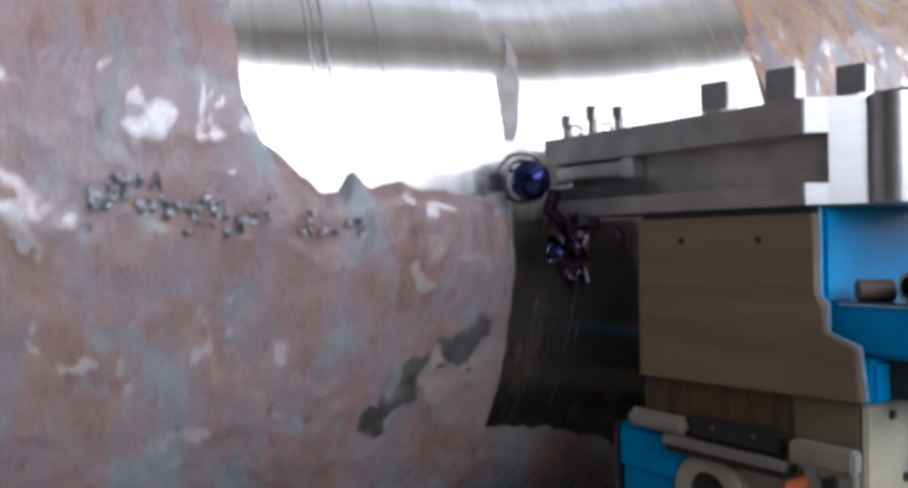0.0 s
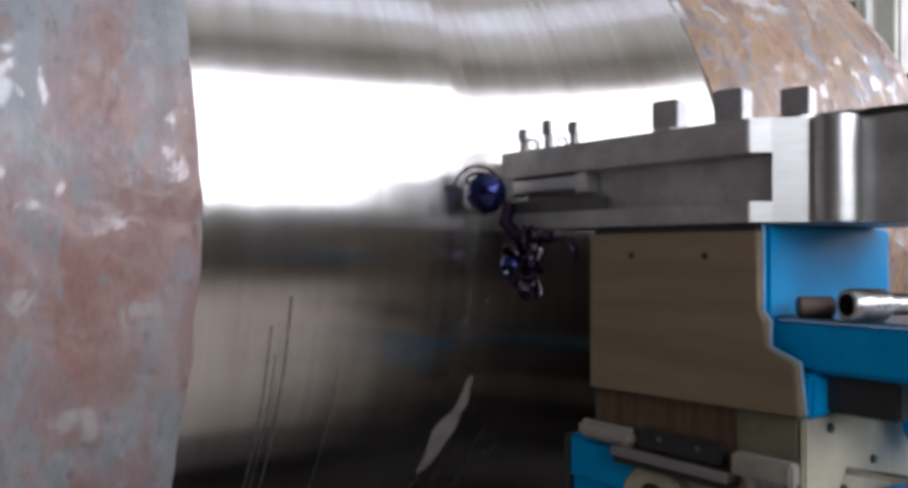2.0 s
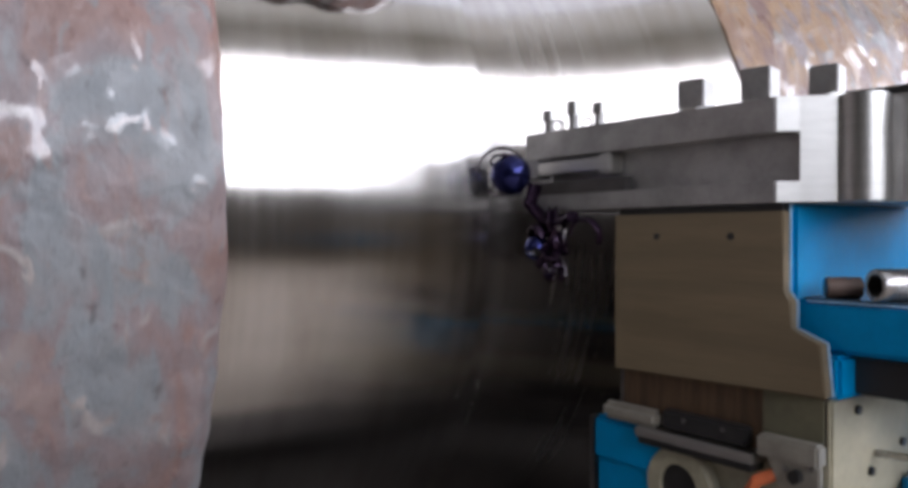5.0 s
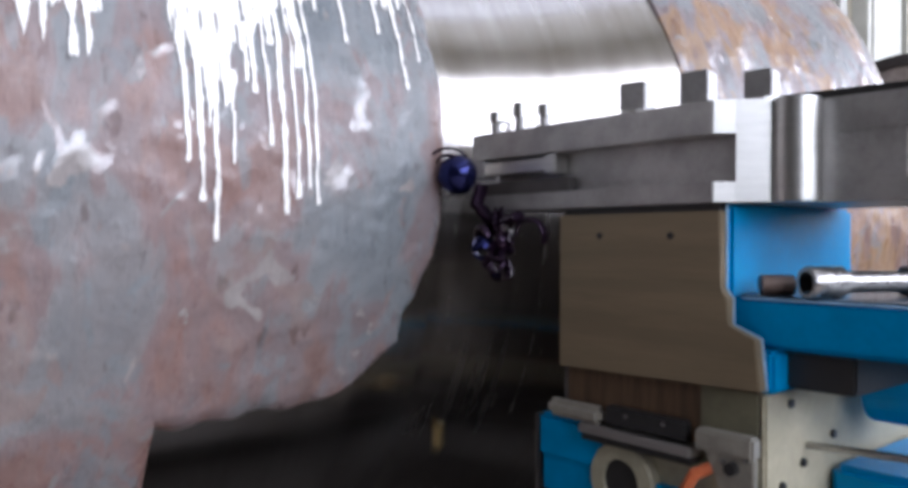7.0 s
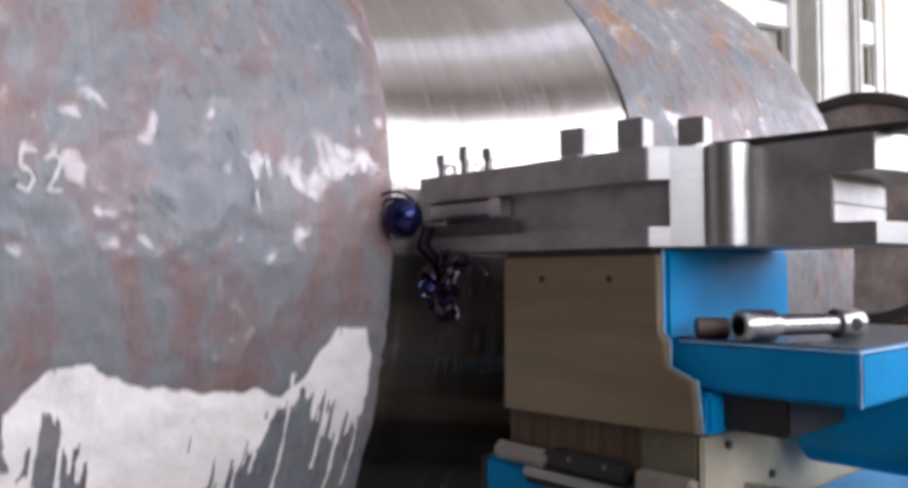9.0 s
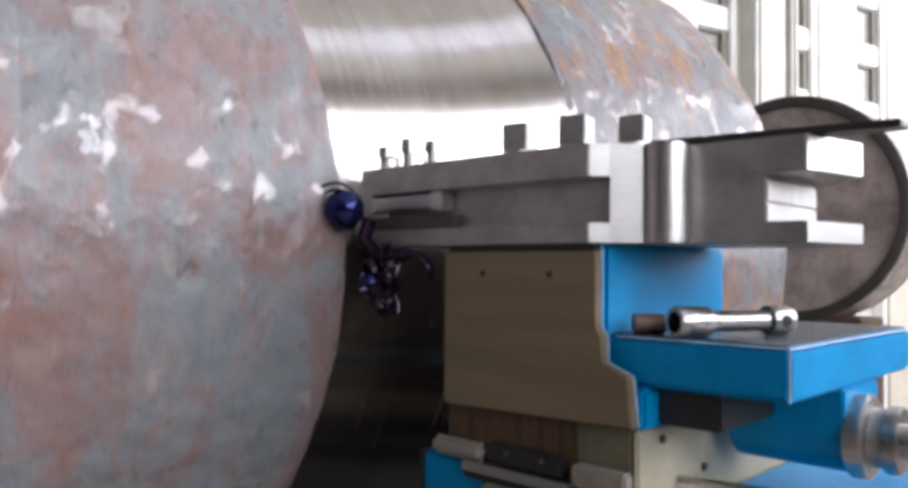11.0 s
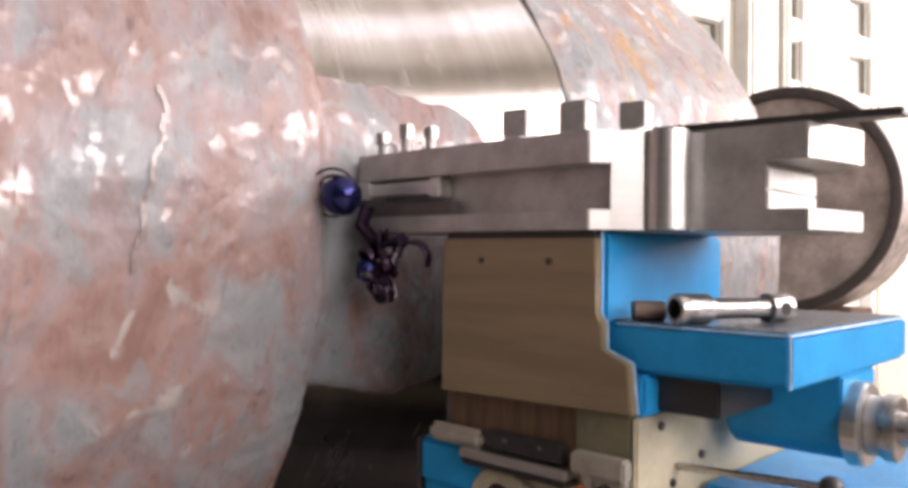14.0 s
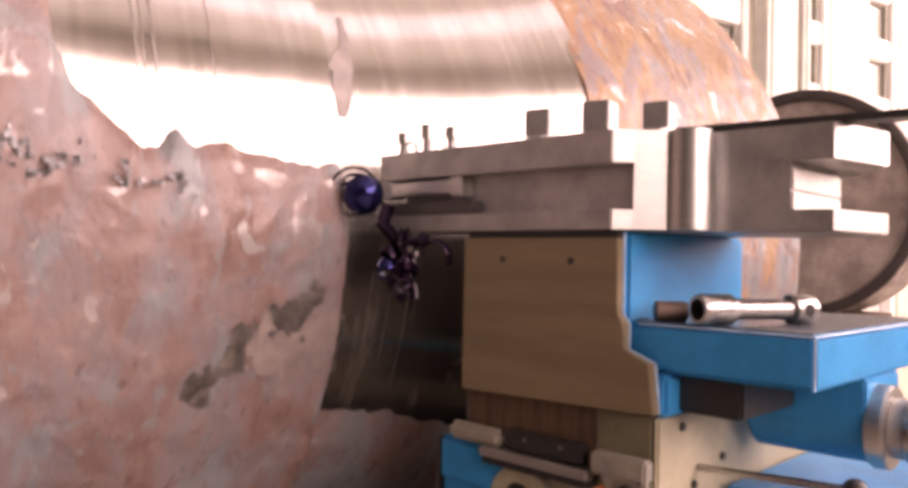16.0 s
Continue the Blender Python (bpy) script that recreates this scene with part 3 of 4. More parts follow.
part("rust_stain", paint_sheet(stain_at, 0.95, 1.07, 8.5, 24, 0.004, 0.25, 0.0012, band_radius), STAIN, rotor, "dull rusty stain", True)
tagged(part("slag_seam", paint_sheet(slag_at, 0.19, 0.64, 354, 364, 0.0035, 0.2, 0.004, skin, 0.012), SLAG, rotor, "grey glittering slag seam", False), kind="stuff")
part("oil_smear", paint_sheet(smear_at, 0.64, 0.92, 332, 352, 0.004, 0.22, 0.003), SMEAR, rotor, "dark oily smear", True)
part("oil_film", paint_sheet(film_at, 0.70, 0.95, 332, 352, 0.004, 0.22, 0.002), OIL_FILM, rotor, "glossy film of oil on rust", True)
squiggle = [(0.617, 322.7), (0.632, 320.6), (0.618, 319.2), (0.622, 317.8), (0.598, 315.5), (0.602, 313.4), (0.585, 311.5), (0.590, 309), (0.574, 307), (0.578, 305.3)]
part("oil_trickle", paint_sheet(strokes([squiggle], 0.006), 0.56, 0.65, 304, 324, 0.003, 0.18, 0.003), OIL_FILM, rotor, "shiny trickle", True)
five = [(0.318, 206.6), (0.300, 206.6), (0.298, 205.2), (0.310, 205.0), (0.316, 204.2), (0.308, 203.3), (0.296, 203.6)]
two = [(0.331, 206.0), (0.340, 206.5), (0.350, 206.0), (0.346, 204.9), (0.333, 203.4), (0.352, 203.4)]
part("chalk_mark", paint_sheet(strokes([five, two], 0.0035), 0.285, 0.36, 202.5, 207.5, 0.002, 0.1, 0.003), CHALK, rotor, "chalked figures 52", True)
for k in range(5):
    bar = [(1.90 + 0.062 * k, 213.6 + 0.25 * k), (1.92 + 0.062 * k, 211.0 + 0.25 * k)]
    part("chalk_bar", paint_sheet(strokes([bar], 0.011), 1.87, 2.24, 209, 216.5, 0.005, 0.15, 0.004, shoulder_skin), CHALK, rotor, "smudged chalk stroke", True)


def curl(centre, r, turns, pitch, axis, wire=0.003, grow=0.0, steps=22, flat=1.8):
    q = Vector(axis).to_track_quat("Z", "Y")
    pts = []
    for k in range(int(turns * steps) + 1):
        a = TAU * k / steps
        rr = r + grow * k / steps
        pts.append(Vector(centre) + q @ Vector((rr * math.cos(a), rr * math.sin(a), pitch * k / steps)))
    return tube(pts, wire, 6, None, flat)


# ---- lathe tool post (heights over the eye's level Z0) ----
Z0 = EYE
B0, B1, B2, B3 = Z0 + 0.046, Z0 + 0.078, Z0 + 0.150, Z0 + 0.203   # underside, slot, slot, top
post = thing("tool_post", "heavy dark steel lathe tool post with ground bright corners", "tool post", (1.1, 0.7, B0))
corner = [(1.125 + 0.05 * math.sin(a), 0.568 + 0.05 * math.cos(a)) for a in [radians(k) for k in (20, 40, 55, 70, 82, 90)]]
front = [(1.183, 0.40), (1.335, 0.372), (1.45, 0.45), (1.45, 1.0)]
arm_plan = [(1.055, 1.242), (1.055, 0.684)] + corner + front + [(1.18, 1.215)]
core_plan = [(1.087, 1.195), (1.087, 0.660)] + [(x + 0.001, y) for x, y in corner] + [(1.181, 0.458), (1.376, 0.458), (1.376, 0.99), (1.18, 1.195)]
part("top_clamp", into(prism(arm_plan, B2, B3, 0.002), post), DARK_STEEL, post)
part("core", into(prism(core_plan, B1, B2, 0), post), DARK_STEEL, post)
part("base_flange", into(prism(arm_plan, B0, B1, 0.002), post), DARK_STEEL, post)


def facing(points, z0, z1, t=0.003):
    """A thin ground facing that follows a plan line, proud of it by t."""
    out = []
    for i, (x, y) in enumerate(points):
        a, b = points[max(0, i - 1)], points[min(len(points) - 1, i + 1)]
        d = Vector((b[0] - a[0], b[1] - a[1])).normalized()
        out.append((x + d.y * t, y - d.x * t))
    return prism(list(points) + out[::-1], z0, z1, 0)


part("ground_corner", into(facing([(1.080, 0.660), (1.118, 0.621)], B0 + 0.001, B3 - 0.001), post), GROUND_STEEL, post, "bright ground corner", True)
part("corner_pillar", into(rod((1.1425, 0.598, B0 + 0.001), (1.1425, 0.598, B3 - 0.001), 0.036, 40, 0.002), post), GROUND_STEEL, post, "bright turned corner pillar", True)
for z0, z1 in ((B2 + 0.001, B3 - 0.001), (B0 + 0.001, B1 - 0.001)):
    part("jaw_face", into(facing([(1.056, 0.683), (1.0798, 0.6602)], z0, z1), post), GROUND_STEEL, post, "bright ground jaw face")
    part("end_face", into(facing([(1.184, 0.3998), (1.334, 0.3722)], z0, z1), post), GROUND_STEEL, post, "bright ground end face")
for z0, z1 in ((B1 + 0.001, B1 + 0.027), (B1 + 0.030, B2 - 0.010)):
    part("slot_face", into(box(1.182, 1.377, 0.4535, 0.4585, z0, z1, 0.001), post), SLOT_STEEL, post, "bright slot end")


# boring bar seat: tool shank and packing in the slot
shank = thing("turning_tool", "steel turning tool with a bright clamped holder", "cutting tool", (1.07, 1.1, B1 + 0.04))
part("holder", into(box(1.052, 1.0865, 1.02, 1.24, Z0 + 0.118, Z0 + 0.142, 0.003), shank), GROUND_STEEL, shank, "ground tool holder")
part("clamp_block", into(box(1.050, 1.0865, 1.005, 1.035, Z0 + 0.112, Z0 + 0.147, 0.003), shank), GROUND_STEEL, shank, "bright clamp end")
part("packing", into(box(1.062, 1.0865, 0.985, 1.225, B1 + 0.0, Z0 + 0.104, 0.002), shank), DARK_PACK, shank, "dark packing strip")
bm = prism([(1.035, 1.235), (1.05, 1.20), (1.088, 1.20), (1.088, 1.245), (1.055, 1.255)], Z0 + 0.112, Z0 + 0.148, 0.002)
part("tool_head", into(bm, shank), DARK_STEEL, shank)
bm = prism([(1.018, 1.268), (1.034, 1.236), (1.058, 1.258)], Z0 + 0.135, Z0 + 0.143, 0.001)
part("insert", into(bm, shank), BRASS, shank, "small carbide insert")

# clamping bolts on the tool post
for x, y, w, h in ((1.089, 0.849, 0.023, 0.052), (1.107, 0.742, 0.023, 0.056), (1.138, 0.650, 0.021, 0.048)):
    bolt = thing("clamp_bolt", "square-headed dark steel clamping bolt in the tool post", "bolt", (x, y, B3), "tool post bolts")
    part("head", prism([(-w, -w), (w, -w), (w, w), (-w, w)], 0.005, h, 0.002, None, pose(0, 0, 0, 0, 0, 12)), DARK_STEEL, bolt)
    part("collar", rod((0, 0, 0.0), (0, 0, 0.005), w * 1.3, 20), GROUND_STEEL, bolt)
for x, y, h in ((1.078, 1.195, 0.046), (1.080, 1.128, 0.056), (1.078, 1.058, 0.044)):
    screw = thing("set_screw", "small steel set screw standing in the clamp", "screw", (x, y, B3), "tool clamp screws")
    part("shank", rod((0, 0, 0), (0, 0, h * 0.5), 0.0095, 14), DARK_STEEL, screw)
    part("head", prism(hexagon(0.0155), h * 0.5, h, 0.002), GROUND_STEEL, screw, "worn hexagon head")

wire = thing("loose_chip", "bright thin steel chip lying by the set screws", "chip", (1.085, 1.16, B3))
part("curl", into(curl((1.080, 1.165, B3 + 0.012), 0.011, 1.6, 0.012, (0.2, 1, 0.25), 0.0014), wire), CHROME, wire, "", True)
part("curl", into(curl((1.082, 1.090, B3 + 0.010), 0.009, 1.4, 0.012, (0.4, 1, 0.1), 0.0014), wire), CHROME, wire, "", True)

# flat strip lying on the post
strip = thing("steel_strip", "long flat dark steel strip lying on the tool post", "strip", (1.2, 0.45, B3))
part("bar", into(prism([(1.165, 0.640), (1.215, 0.285), (1.262, 0.285), (1.215, 0.640)], B3 + 0.001, B3 + 0.012, 0.002), strip), BLACK, strip)

# ---- cross slide ----
slide = thing("cross_slide", "blue enamelled lathe cross slide with a tan side plate", "machine slide", (1.2, 0.7, Z0 - 0.19))
part("upper_casting", into(box(1.0835, 1.49, 0.668, 1.0, Z0 - 0.10, Z0 + 0.045, 0.006), slide), BLUE, slide)
shelf = part("shelf", into(box(1.10, 1.66, 0.389, 1.0, Z0 - 0.174, Z0 - 0.098, 0.007), slide), BLUE, slide)
for p, q in (((1.102, 0.391, -0.100), (1.655, 0.391, -0.100)), ((1.102, 0.391, -0.100), (1.102, 0.391, -0.172)), ((1.102, 0.391, -0.100), (1.102, 0.66, -0.100))):
    part("worn_edge", into(rod((p[0], p[1], Z0 + p[2]), (q[0], q[1], Z0 + q[2]), 0.0019, 8), slide), WORN_BLUE, shelf, "edge worn to bare metal")
part("shelf_top", into(box(1.108, 1.652, 0.397, 0.668, Z0 - 0.099, Z0 - 0.0955, 0.001), slide), OILY_TOP, slide, "dark oily shelf top")
part("knee", into(box(1.0835, 1.16, 0.600, 1.0, Z0 - 0.238, Z0 - 0.175, 0.006), slide), BLUE, slide)
outline = [(1.006, 0.034), (0.676, 0.034), (0.676, -0.085), (0.664, -0.10), (0.664, -0.140), (0.618, -0.158), (0.610, -0.234), (1.006, -0.242)]
side = Matrix(((0, 0, 1, 1.063), (1, 0, 0, 0), (0, 1, 0, Z0), (0, 0, 0, 1)))
plate = part("side_plate", into(prism(outline, 0, 0.02, 0.002, None, side), slide), TAN, slide, "tan ground steel side plate")
part("dark_strip", into(box(1.070, 1.09, 0.68, 1.0, Z0 + 0.034, Z0 + 0.0455, 0), slide), BLACK, slide, "dark strip under the post")
edge = [(0.676, 0.044), (0.676, -0.085), (0.664, -0.10), (0.664, -0.140), (0.618, -0.158), (0.610, -0.234)]
for p, q in zip(edge, edge[1:]):
    part("bevel_edge", into(rod((1.0815, p[0] - 0.001, Z0 + p[1]), (1.0815, q[0] - 0.001, Z0 + q[1]), 0.0020, 8), slide), WORN_BLUE, plate, "edge worn to bare metal")
for y in (0.910, 0.764):
    part("hole_plug", rod((-0.0015, 0, 0), (0.004, 0, 0), 0.0055, 14), BLACK, plate, "dark screw hole", False, (1.0625 - 1.2, y - 0.7, -0.004 + 0.19))
# Added at the slide's hidden end, to stop blue reflecting in the band.
part("reflection_plate", into(box(1.0836, 1.67, 1.0005, 1.012, Z0 - 0.338, Z0 + 0.044, 0.002), slide), DARK_PACK, slide, "dark plate added to dull the reflection in the band")

# leadscrew housing under the shelf
prof = [(1.315, -0.175), (1.315, -0.235)] + [(1.375 - 0.060 * math.cos(a), -0.245 - 0.068 * math.sin(a)) for a in [radians(k) for k in range(15, 91, 15)]]
prof += [(1.39, -0.316), (1.45, -0.308), (1.48, -0.28), (1.48, -0.175)]
m = Matrix(((1, 0, 0, 0), (0, 0, 1, 0), (0, 1, 0, Z0), (0, 0, 0, 1)))
part("screw_housing", into(prism(prof, 0.392, 0.58, 0.004, None, m), slide), BLUE, slide)
hub = part("screw_flange", into(rod((1.372, 0.395, Z0 - 0.253), (1.372, 0.368, Z0 - 0.253), 0.066, 36, 0.003), slide), GROUND_STEEL, slide, "turned steel flange")
part("screw_collar", into(rod((1.372, 0.37, Z0 - 0.253), (1.372, 0.345, Z0 - 0.253), 0.046, 32, 0.003), slide), DARK_STEEL, hub)
part("dial", into(rod((1.372, 0.346, Z0 - 0.253), (1.372, 0.325, Z0 - 0.253), 0.052, 32, 0.003), slide), CHROME, hub, "chromed dial")
part("crank_hub", into(rod((1.372, 0.328, Z0 - 0.253), (1.372, 0.27, Z0 - 0.253), 0.026, 24, 0.003), slide), CHROME, hub)
part("crank_arm", into(rod((1.36, 0.30, Z0 - 0.225), (1.50, 0.285, Z0 - 0.30), 0.013, 16, 0.002, 0.010), slide), CHROME, hub, "chromed crank arm")
part("crank_grip", into(rod((1.49, 0.29, Z0 - 0.295), (1.49, 0.19, Z0 - 0.295), 0.014, 16, 0.003), slide), BLACK, hub)

# ---- wrench on the shelf ----
wrench = thing("socket_wrench", "chromed tubular socket wrench lying on the blue shelf", "wrench", (1.15, 0.475, Z0 - 0.0955))
ax = Vector((0.90, -0.43, 0)).normalized()
wm = Matrix.Translation((1.096, 0.558, Z0 - 0.0955 + 0.0235)) @ ax.to_track_quat("Z", "Y").to_matrix().to_4x4()
socket = part("socket", into(lathe_profile([(0.016, 0.04), (0.016, 0.0), (0.0215, 0.0), (0.0232, 0.003), (0.0232, 0.056), (0.0165, 0.066), (0.0165, 0.074)], wm, 40), wrench), CHROME, wrench, "open socket mouth", True)
part("socket_floor", into(lathe_profile([(0.0001, 0.022), (0.0162, 0.0221)], wm), wrench), BLACK, socket, "dark socket bottom", True)
part("bore", into(lathe_profile([(0.0158, 0.0005), (0.0158, 0.022)], wm), wrench), BLACK, socket, "dark socket bore", True)
part("tube", into(lathe_profile([(0.0160, 0.07), (0.0160, 0.168)], wm, 40), wrench), CHROME, wrench, "", True)
head = part("head", into(lathe_profile([(0.0160, 0.166), (0.0228, 0.171), (0.0228, 0.206), (0.020, 0.213), (0.0001, 0.213)], wm, 40), wrench), CHROME, wrench, "", True)
hole = wm @ Vector((0, 0, 0.190))
part("cross_hole", into(rod(hole + Vector((-0.0100, -0.0209, 0.0)), hole + Vector((-0.0092, -0.0193, 0.0)), 0.010, 18), wrench), BLACK, head, "dark cross hole")
stub = thing("steel_stub", "short rusty brown steel stub lying on the shelf", "stub", (1.10, 0.58, Z0 - 0.0955))
part("body", into(rod((1.116, 0.640, Z0 - 0.0795), (1.150, 0.604, Z0 - 0.0795), 0.016, 18, 0.002), stub), STUB, stub)

# ---- saddle below ----
saddle = thing("saddle", "cream and blue lathe saddle under the cross slide", "lathe saddle", (1.3, 0.7, 0.0))
cover = part("cream_cover", into(box(1.090, 2.2, 0.615, 0.98, Z0 - 0.80, Z0 - 0.240, 0.004), saddle), CREAM, saddle, "scuffed cream cover")
part("brown_panel", into(box(1.083, 1.0895, 0.622, 1.0, Z0 - 0.335, Z0 - 0.238, 0), saddle), BROWN, saddle, "oil-stained brown panel")
part("side_cover", into(box(1.081, 1.0895, 0.622, 0.72, Z0 - 0.335, Z0 - 0.2395, 0.001), saddle), OLIVE, saddle, "dull olive cover")
# Black block set in place of the shade under the shelf.
part("shelf_shade_block", into(box(1.125, 1.60, 0.50, 0.6145, Z0 - 0.232, Z0 - 0.1755, 0.004), saddle), BLACK, saddle)
part("blue_casting", into(box(1.075, 1.6, 0.66, 1.075, Z0 - 0.50, Z0 - 0.395, 0.02), saddle), BLUE, saddle)
part("blue_lug", into(box(1.068, 1.12, 0.90, 1.065, Z0 - 0.42, Z0 - 0.338, 0.008), saddle), BLUE, saddle)
part("apron", into(box(1.28, 2.2, 0.33, 0.61, Z0 - 0.46, Z0 - 0.375, 0.012), saddle), BLUE, saddle)
# Unseen lower apron, made black so that the band reflects no blue.
part("apron_base", into(box(1.29, 2.2, 0.34, 0.61, 0.0, Z0 - 0.461, 0.012), saddle), BLACK, saddle, "dark lower apron")
part("foot", into(box(1.09, 2.2, 0.62, 1.0, 0.505, Z0 - 0.80, 0.01), saddle), BLACK, saddle)
arch = Matrix.Translation((1.066, 0.868, Z0 - 0.425)) @ pose(0, 0, 0, 0, 90, 0)
ring = part("bearing_ring", into(lathe_profile([(0.038, 0.0), (0.064, 0.0), (0.068, 0.004), (0.068, 0.03), (0.038, 0.03), (0.038, 0.0)], arch, 40), saddle), CREAM, saddle, "pale round bearing cover", True)
part("bearing_bore", into(lathe_profile([(0.0001, 0.008), (0.0385, 0.008)], arch, 32), saddle), BLACK, ring, "dark bore")
# Plate added to keep the casting's blue out of the band's reflection.
part("reflection_screen", into(box(1.082, 1.62, 1.0765, 1.088, Z0 - 0.505, Z0 - 0.345, 0.002), saddle), DARK_PACK, saddle, "dark plate added to hide the casting from the band")
wiper = part("wiper", into(box(1.060, 1.083, 0.735, 0.898, Z0 - 0.330, Z0 - 0.298, 0.004), saddle), BLACK, saddle, "black wiper block")
for y in (0.775, 0.850):
    part("wiper_screw", into(rod((1.060, y, Z0 - 0.309), (1.0575, y, Z0 - 0.309), 0.004, 10), saddle), CHROME, wiper, "bright screw")
part("way_strip", into(box(1.045, 1.085, 0.715, 0.945, Z0 - 0.350, Z0 - 0.334, 0.003), saddle), GROUND_STEEL, saddle, "bright way strip")
# Black bar stands in for the shadow below the way strip.
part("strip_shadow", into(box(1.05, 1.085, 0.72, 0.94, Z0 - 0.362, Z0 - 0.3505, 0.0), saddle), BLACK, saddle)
part("end_bracket", into(box(1.055, 1.085, 0.905, 1.035, Z0 - 0.336, Z0 - 0.304, 0.010), saddle), GROUND_PALE, saddle, "pale rounded bracket")
part("corner_bracket", into(box(1.055, 1.0815, 0.617, 0.715, Z0 - 0.336, Z0 - 0.302, 0.004), saddle), GROUND_PALE, saddle, "pale corner bracket")
tri = [(0.617, -0.334), (0.70, -0.334), (0.66, -0.42), (0.617, -0.42)]
gusset = part("gusset", into(prism(tri, 0, 0.012, 0.002, None, Matrix(((0, 0, 1, 1.060), (1, 0, 0, 0), (0, 1, 0, Z0), (0, 0, 0, 1)))), saddle), GROUND_PALE, saddle, "pale gusset plate")
part("gusset_bolt", into(rod((1.060, 0.650, Z0 - 0.352), (1.048, 0.650, Z0 - 0.352), 0.011, 6), saddle), BLACK, gusset)
for y, z in ((0.628, -0.336), (0.628, -0.40), (0.668, -0.345)):
    part("gusset_screw", into(rod((1.060, y, Z0 + z), (1.0555, y, Z0 + z), 0.0045, 10), saddle), CHROME, gusset, "bright screw")
for x, z in ((1.16, -0.262), (1.20, -0.36), (1.135, -0.385), (1.30, -0.33)):
    part("cover_screw", into(rod((x, 0.6155, Z0 + z), (x, 0.610, Z0 + z), 0.007, 12), saddle), BLACK, cover, "dark cover screw")
part("hose", into(tube([(1.05, 0.74, Z0 - 0.47), (1.045, 0.73, Z0 - 0.41), (1.05, 0.71, Z0 - 0.372), (1.07, 0.69, Z0 - 0.36)], 0.010), saddle), ORANGE, saddle, "orange hose", True)
knob = thing("lever_knob", "black ball knob on a short steel lever", "lever", (1.19, 0.50, Z0 - 0.33))
part("lever", into(rod((1.215, 0.612, Z0 - 0.335), (1.178, 0.37, Z0 - 0.312), 0.006, 12), knob), CHROME, knob)
bm = bmesh.new()
bmesh.ops.create_uvsphere(bm, u_segments=20, v_segments=12, radius=0.017)
bm.transform(Matrix.Translation((1.176, 0.362, Z0 - 0.311)))
part("ball", into(bm, knob), BLACK, knob, "", True)

bed = thing("lathe_bed", "dark oily cast-iron lathe bed under the workpiece", "lathe bed", (0.5, 1.2, 0))
part("way", into(box(-3.0, 4.4, 0.86, 1.10, 0.0, 0.50, 0.02), bed), BED, bed)
part("way", into(box(-3.0, 4.4, 1.40, 1.70, 0.0, 0.50, 0.02), bed), BED, bed)
part("web", into(box(-3.0, 4.4, 1.10, 1.40, 0.0, 0.30, 0.0), bed), BED, bed)

# ---- bearing stand and the forged disc beyond ----
stand = thing("bearing_stand", "dark cast bearing stand under the shaft end", "stand", (3.7, AXIS_Y, 0))
part("pedestal", into(box(3.45, 3.95, AXIS_Y - 0.45, AXIS_Y + 0.45, 0, AXIS_Z - 0.472, 0.02), stand), DARK_STEEL, stand)
stand2 = thing("bearing_stand", "dark cast bearing stand under the shaft end", "stand", (-2.1, AXIS_Y, 0))
part("pedestal", into(box(-2.4, -1.8, AXIS_Y - 0.5, AXIS_Y + 0.5, 0, AXIS_Z - 0.502, 0.02), stand2), DARK_STEEL, stand2)

disc = thing("forged_disc", "big rusty forged disc with dark rim on a cradle", "forging", (5.0, 1.935, Z0 + 0.385))
dm = Matrix.Translation((5.0, 1.935, Z0 + 0.385)) @ pose(0, 0, 0, 0, 90, 0)
part("face", into(lathe_profile([(0.0001, 0.03), (0.630, 0.03), (0.640, 0.026)], dm, 72), disc), RUST_DISC, disc, "rusty flat face", True)
part("dark_rim", into(lathe_profile([(0.635, 0.03), (0.645, 0.0), (0.692, 0.0), (0.707, 0.01)], dm, 96), disc), RUBBER, disc, "dark rim", True)
part("tread", into(lathe_profile([(0.705, 0.008), (0.711, 0.03), (0.711, 0.45), (0.69, 0.46), (0.0001, 0.46)], dm, 96), disc), PALE_FORGED, disc, "pale scaly outer face", True)
cradle = thing("cradle", "timber cradle under the forged disc", "cradle", (5.2, 1.9, 0))
part("block", into(box(5.02, 5.44, 1.5, 2.3, 0, Z0 + 0.385 - 0.665, 0.01), cradle), BROWN, cradle)


# ---- swarf ----
def swarf_ball():
    c = Vector((0.962, 1.178, Z0 + 0.114))
    ball = thing("swarf_bundle", "tight ball of glossy blued steel swarf on the tool tip", "swarf", c)
    bm = bmesh.new()
    bmesh.ops.create_uvsphere(bm, u_segments=28, v_segments=18, radius=0.039)
    for v in bm.verts:
        v.co *= 1 + 0.06 * noise.noise(v.co * 60)
    part("core", bm, SWARF, ball, "", True)
    part("loop", into(curl(c + Vector((-0.012, 0.014, 0.006)), 0.046, 0.9, 0.012, (0.75, 0.65, 0.1), 0.0030), ball), PURPLE_SWARF, ball, "", True)
    part("loop", into(curl(c + Vector((-0.004, 0.012, 0.018)), 0.030, 1.0, 0.01, (0.5, 0.3, 0.9), 0.0022), ball), PURPLE_SWARF, ball, "", True)


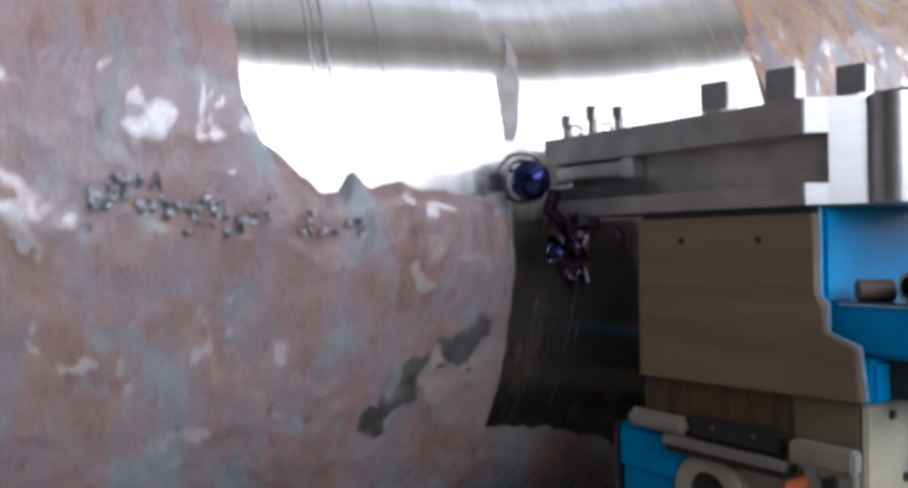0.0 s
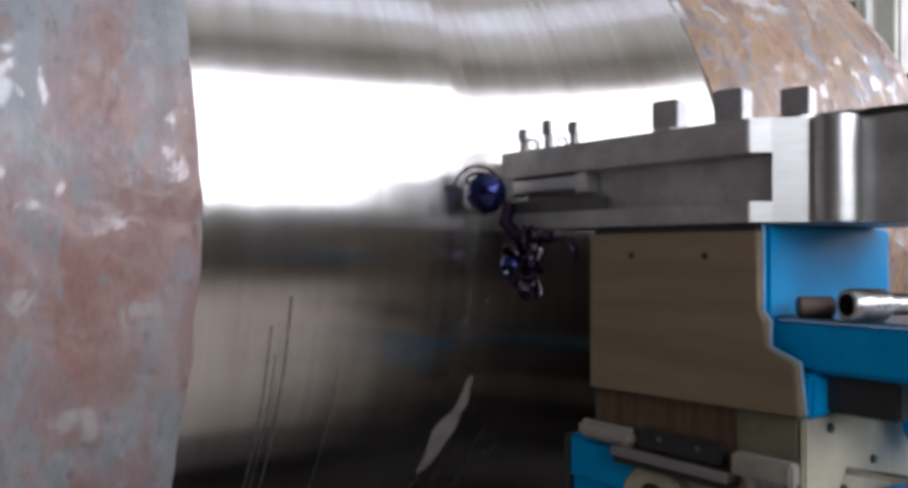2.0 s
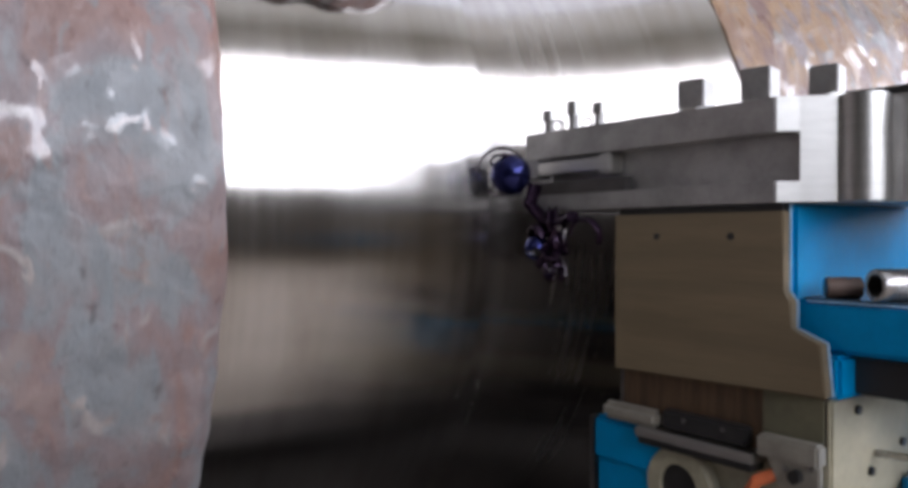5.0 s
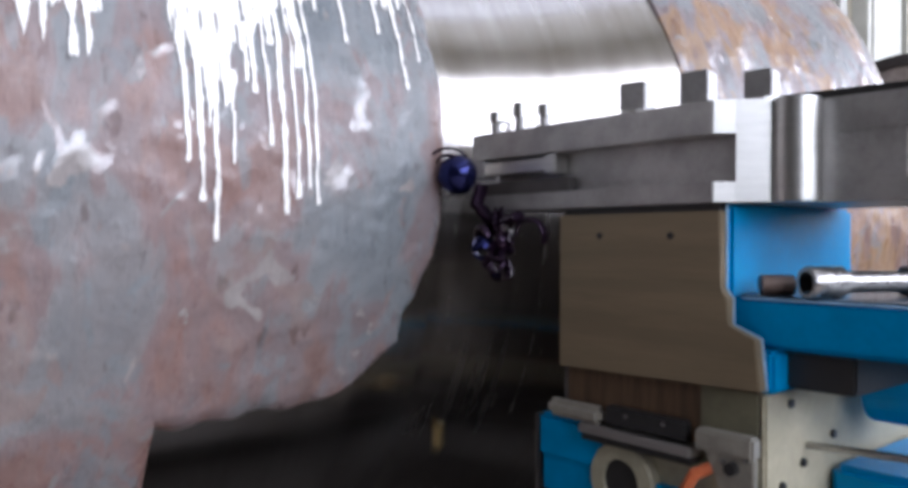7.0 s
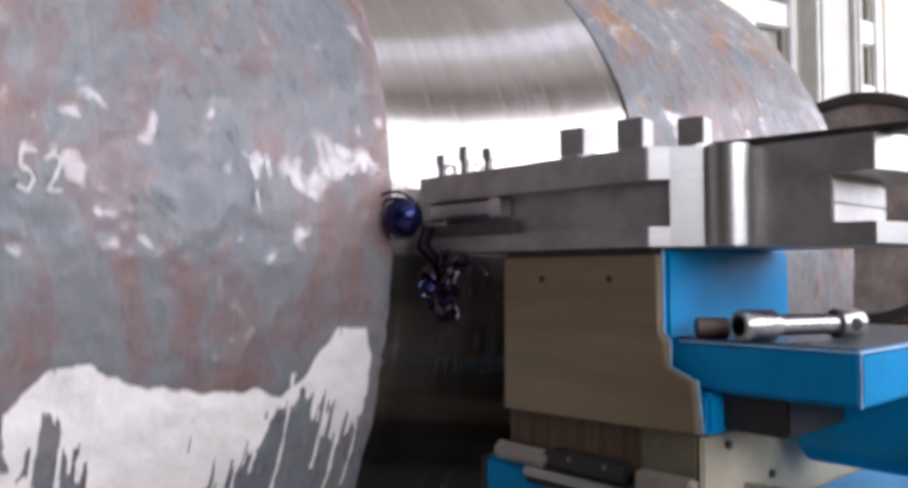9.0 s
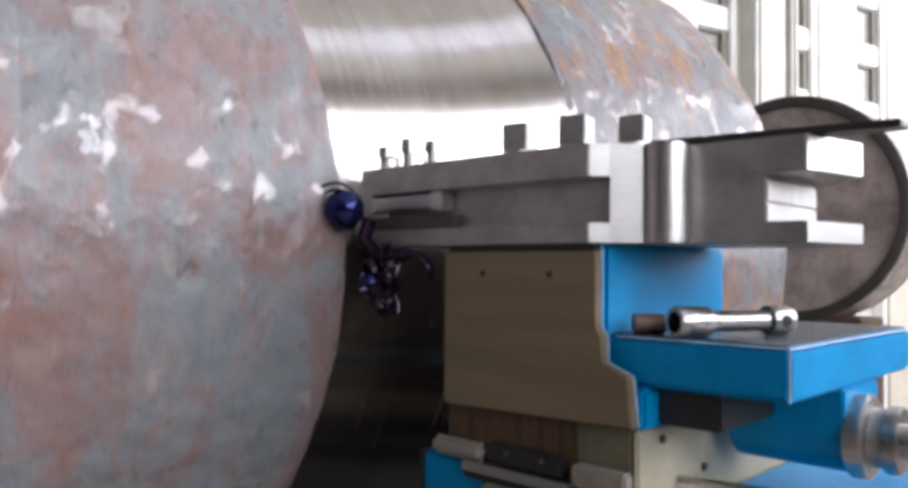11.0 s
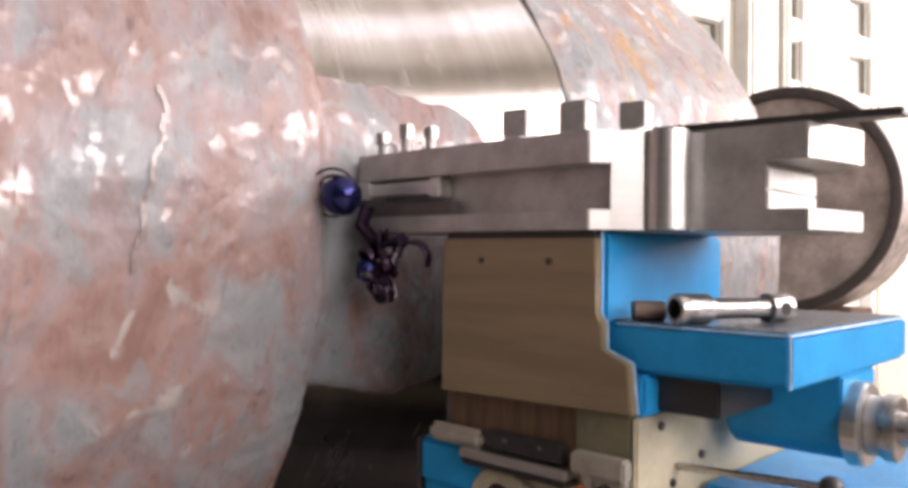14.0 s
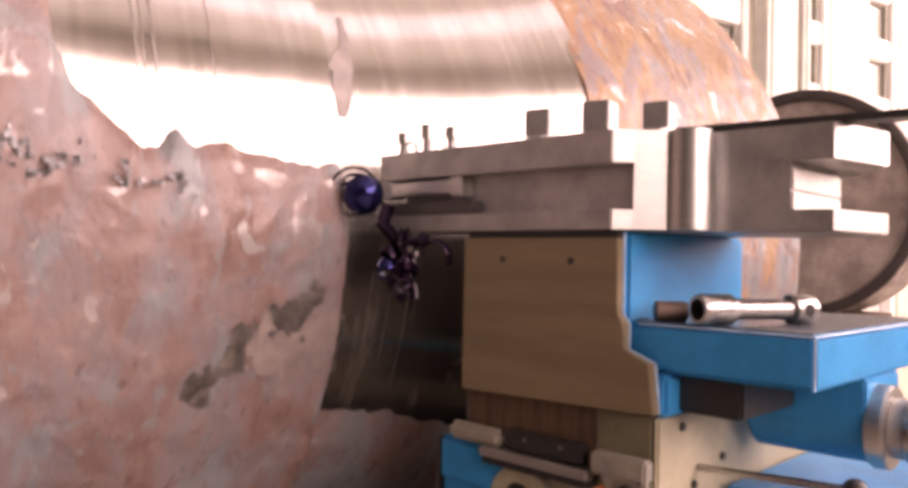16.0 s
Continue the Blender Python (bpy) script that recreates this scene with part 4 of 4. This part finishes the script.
def hanging_swarf():
    h = thing("hanging_swarf", "dark purple-blue curled swarf hanging under the tool", "swarf", (1.04, 1.13, Z0 + 0.03))
    rng = random.Random(5)
    for k in range(9):
        c = Vector((1.035 + rng.uniform(-0.012, 0.015), 1.135 + rng.uniform(-0.035, 0.045), Z0 + 0.022 - 0.012 * k))
        part("curl", into(curl(c, rng.uniform(0.014, 0.026), rng.uniform(0.8, 1.6), rng.uniform(0.004, 0.012),
             (rng.uniform(-1, 1), rng.uniform(-1, 1), rng.uniform(-0.6, 0.6)), 0.0042, rng.uniform(-0.004, 0.003), 22, 2.2), h), SWARF if k == 4 else PURPLE_SWARF, h, "", True)
    part("ring", into(curl((1.035, 1.055, Z0 - 0.002), 0.030, 0.62, 0.01, (0.95, 0.2, 0.15), 0.0042), h), PURPLE_SWARF, h, "", True)
    part("strand", into(tube([(1.045, 1.20, Z0 + 0.10), (1.035, 1.205, Z0 + 0.06), (1.04, 1.17, Z0 + 0.03), (1.035, 1.13, Z0 + 0.02), (1.03, 1.08, Z0 + 0.034)], 0.016, 8, None, 0.7), h), PURPLE_SWARF, h, "", True)
    part("strand", into(tube([(1.040, 1.11, Z0 + 0.035), (1.03, 1.12, Z0 + 0.005), (1.035, 1.15, Z0 - 0.03), (1.03, 1.17, Z0 - 0.06), (1.03, 1.14, Z0 - 0.08)], 0.013, 8, None, 0.5), h), PURPLE_SWARF, h, "", True)
    part("glint", into(box(1.022, 1.03, 1.105, 1.125, Z0 + 0.005, Z0 + 0.03, 0.003), h), CHROME, h, "bright chip")


swarf_ball()
hanging_swarf()


def chip(label):
    c = thing("falling_chip", label, "chip", (0.962, 1.178, Z0 + 0.114))
    part("curl", curl((0, 0, -0.012), 0.010, 2.2, 0.011, (0.1, 0.1, 1), 0.003), BRASS, c, "", True)
    return c


chips = [chip("bright curled chip falling from the tool"), chip("straw-coloured curled chip falling from the tool")]
chips += [chip("brassy curled chip dropping past the tool"), chip("small pale curled chip falling from the tool")]


def motions():
    walk(rotor, [(k * 0.5, pose(0, AXIS_Y, AXIS_Z, SPEED * k * 0.5, 0, 0)) for k in range(33)])
    # chips break away and drop to the floor
    for c, start, x, y, dx, dy in ((chips[0], 6.68, 0.962, 1.178, 0.0, 0.2), (chips[1], 9.81, 0.962, 1.178, -0.15, -0.32),
                                   (chips[2], 3.42, 0.962, 1.178, 0.05, -0.15), (chips[3], 12.88, 0.962, 1.178, -0.02, -0.05)):
        top = Z0 + 0.114
        rows = [(0.0, pose(x, y, top)), (start, pose(x, y, top))]
        fall = math.sqrt(2 * (top - 0.03) / 9.81)
        for k in range(1, 8):
            s = fall * k / 7
            rows.append((start + s, pose(x + dx * s, y + dy * s, top - 4.905 * s * s, 50 * k, 30 * k, 0)))
        rows.append((16.0, rows[-1][1]))
        walk(c, rows)


motions()
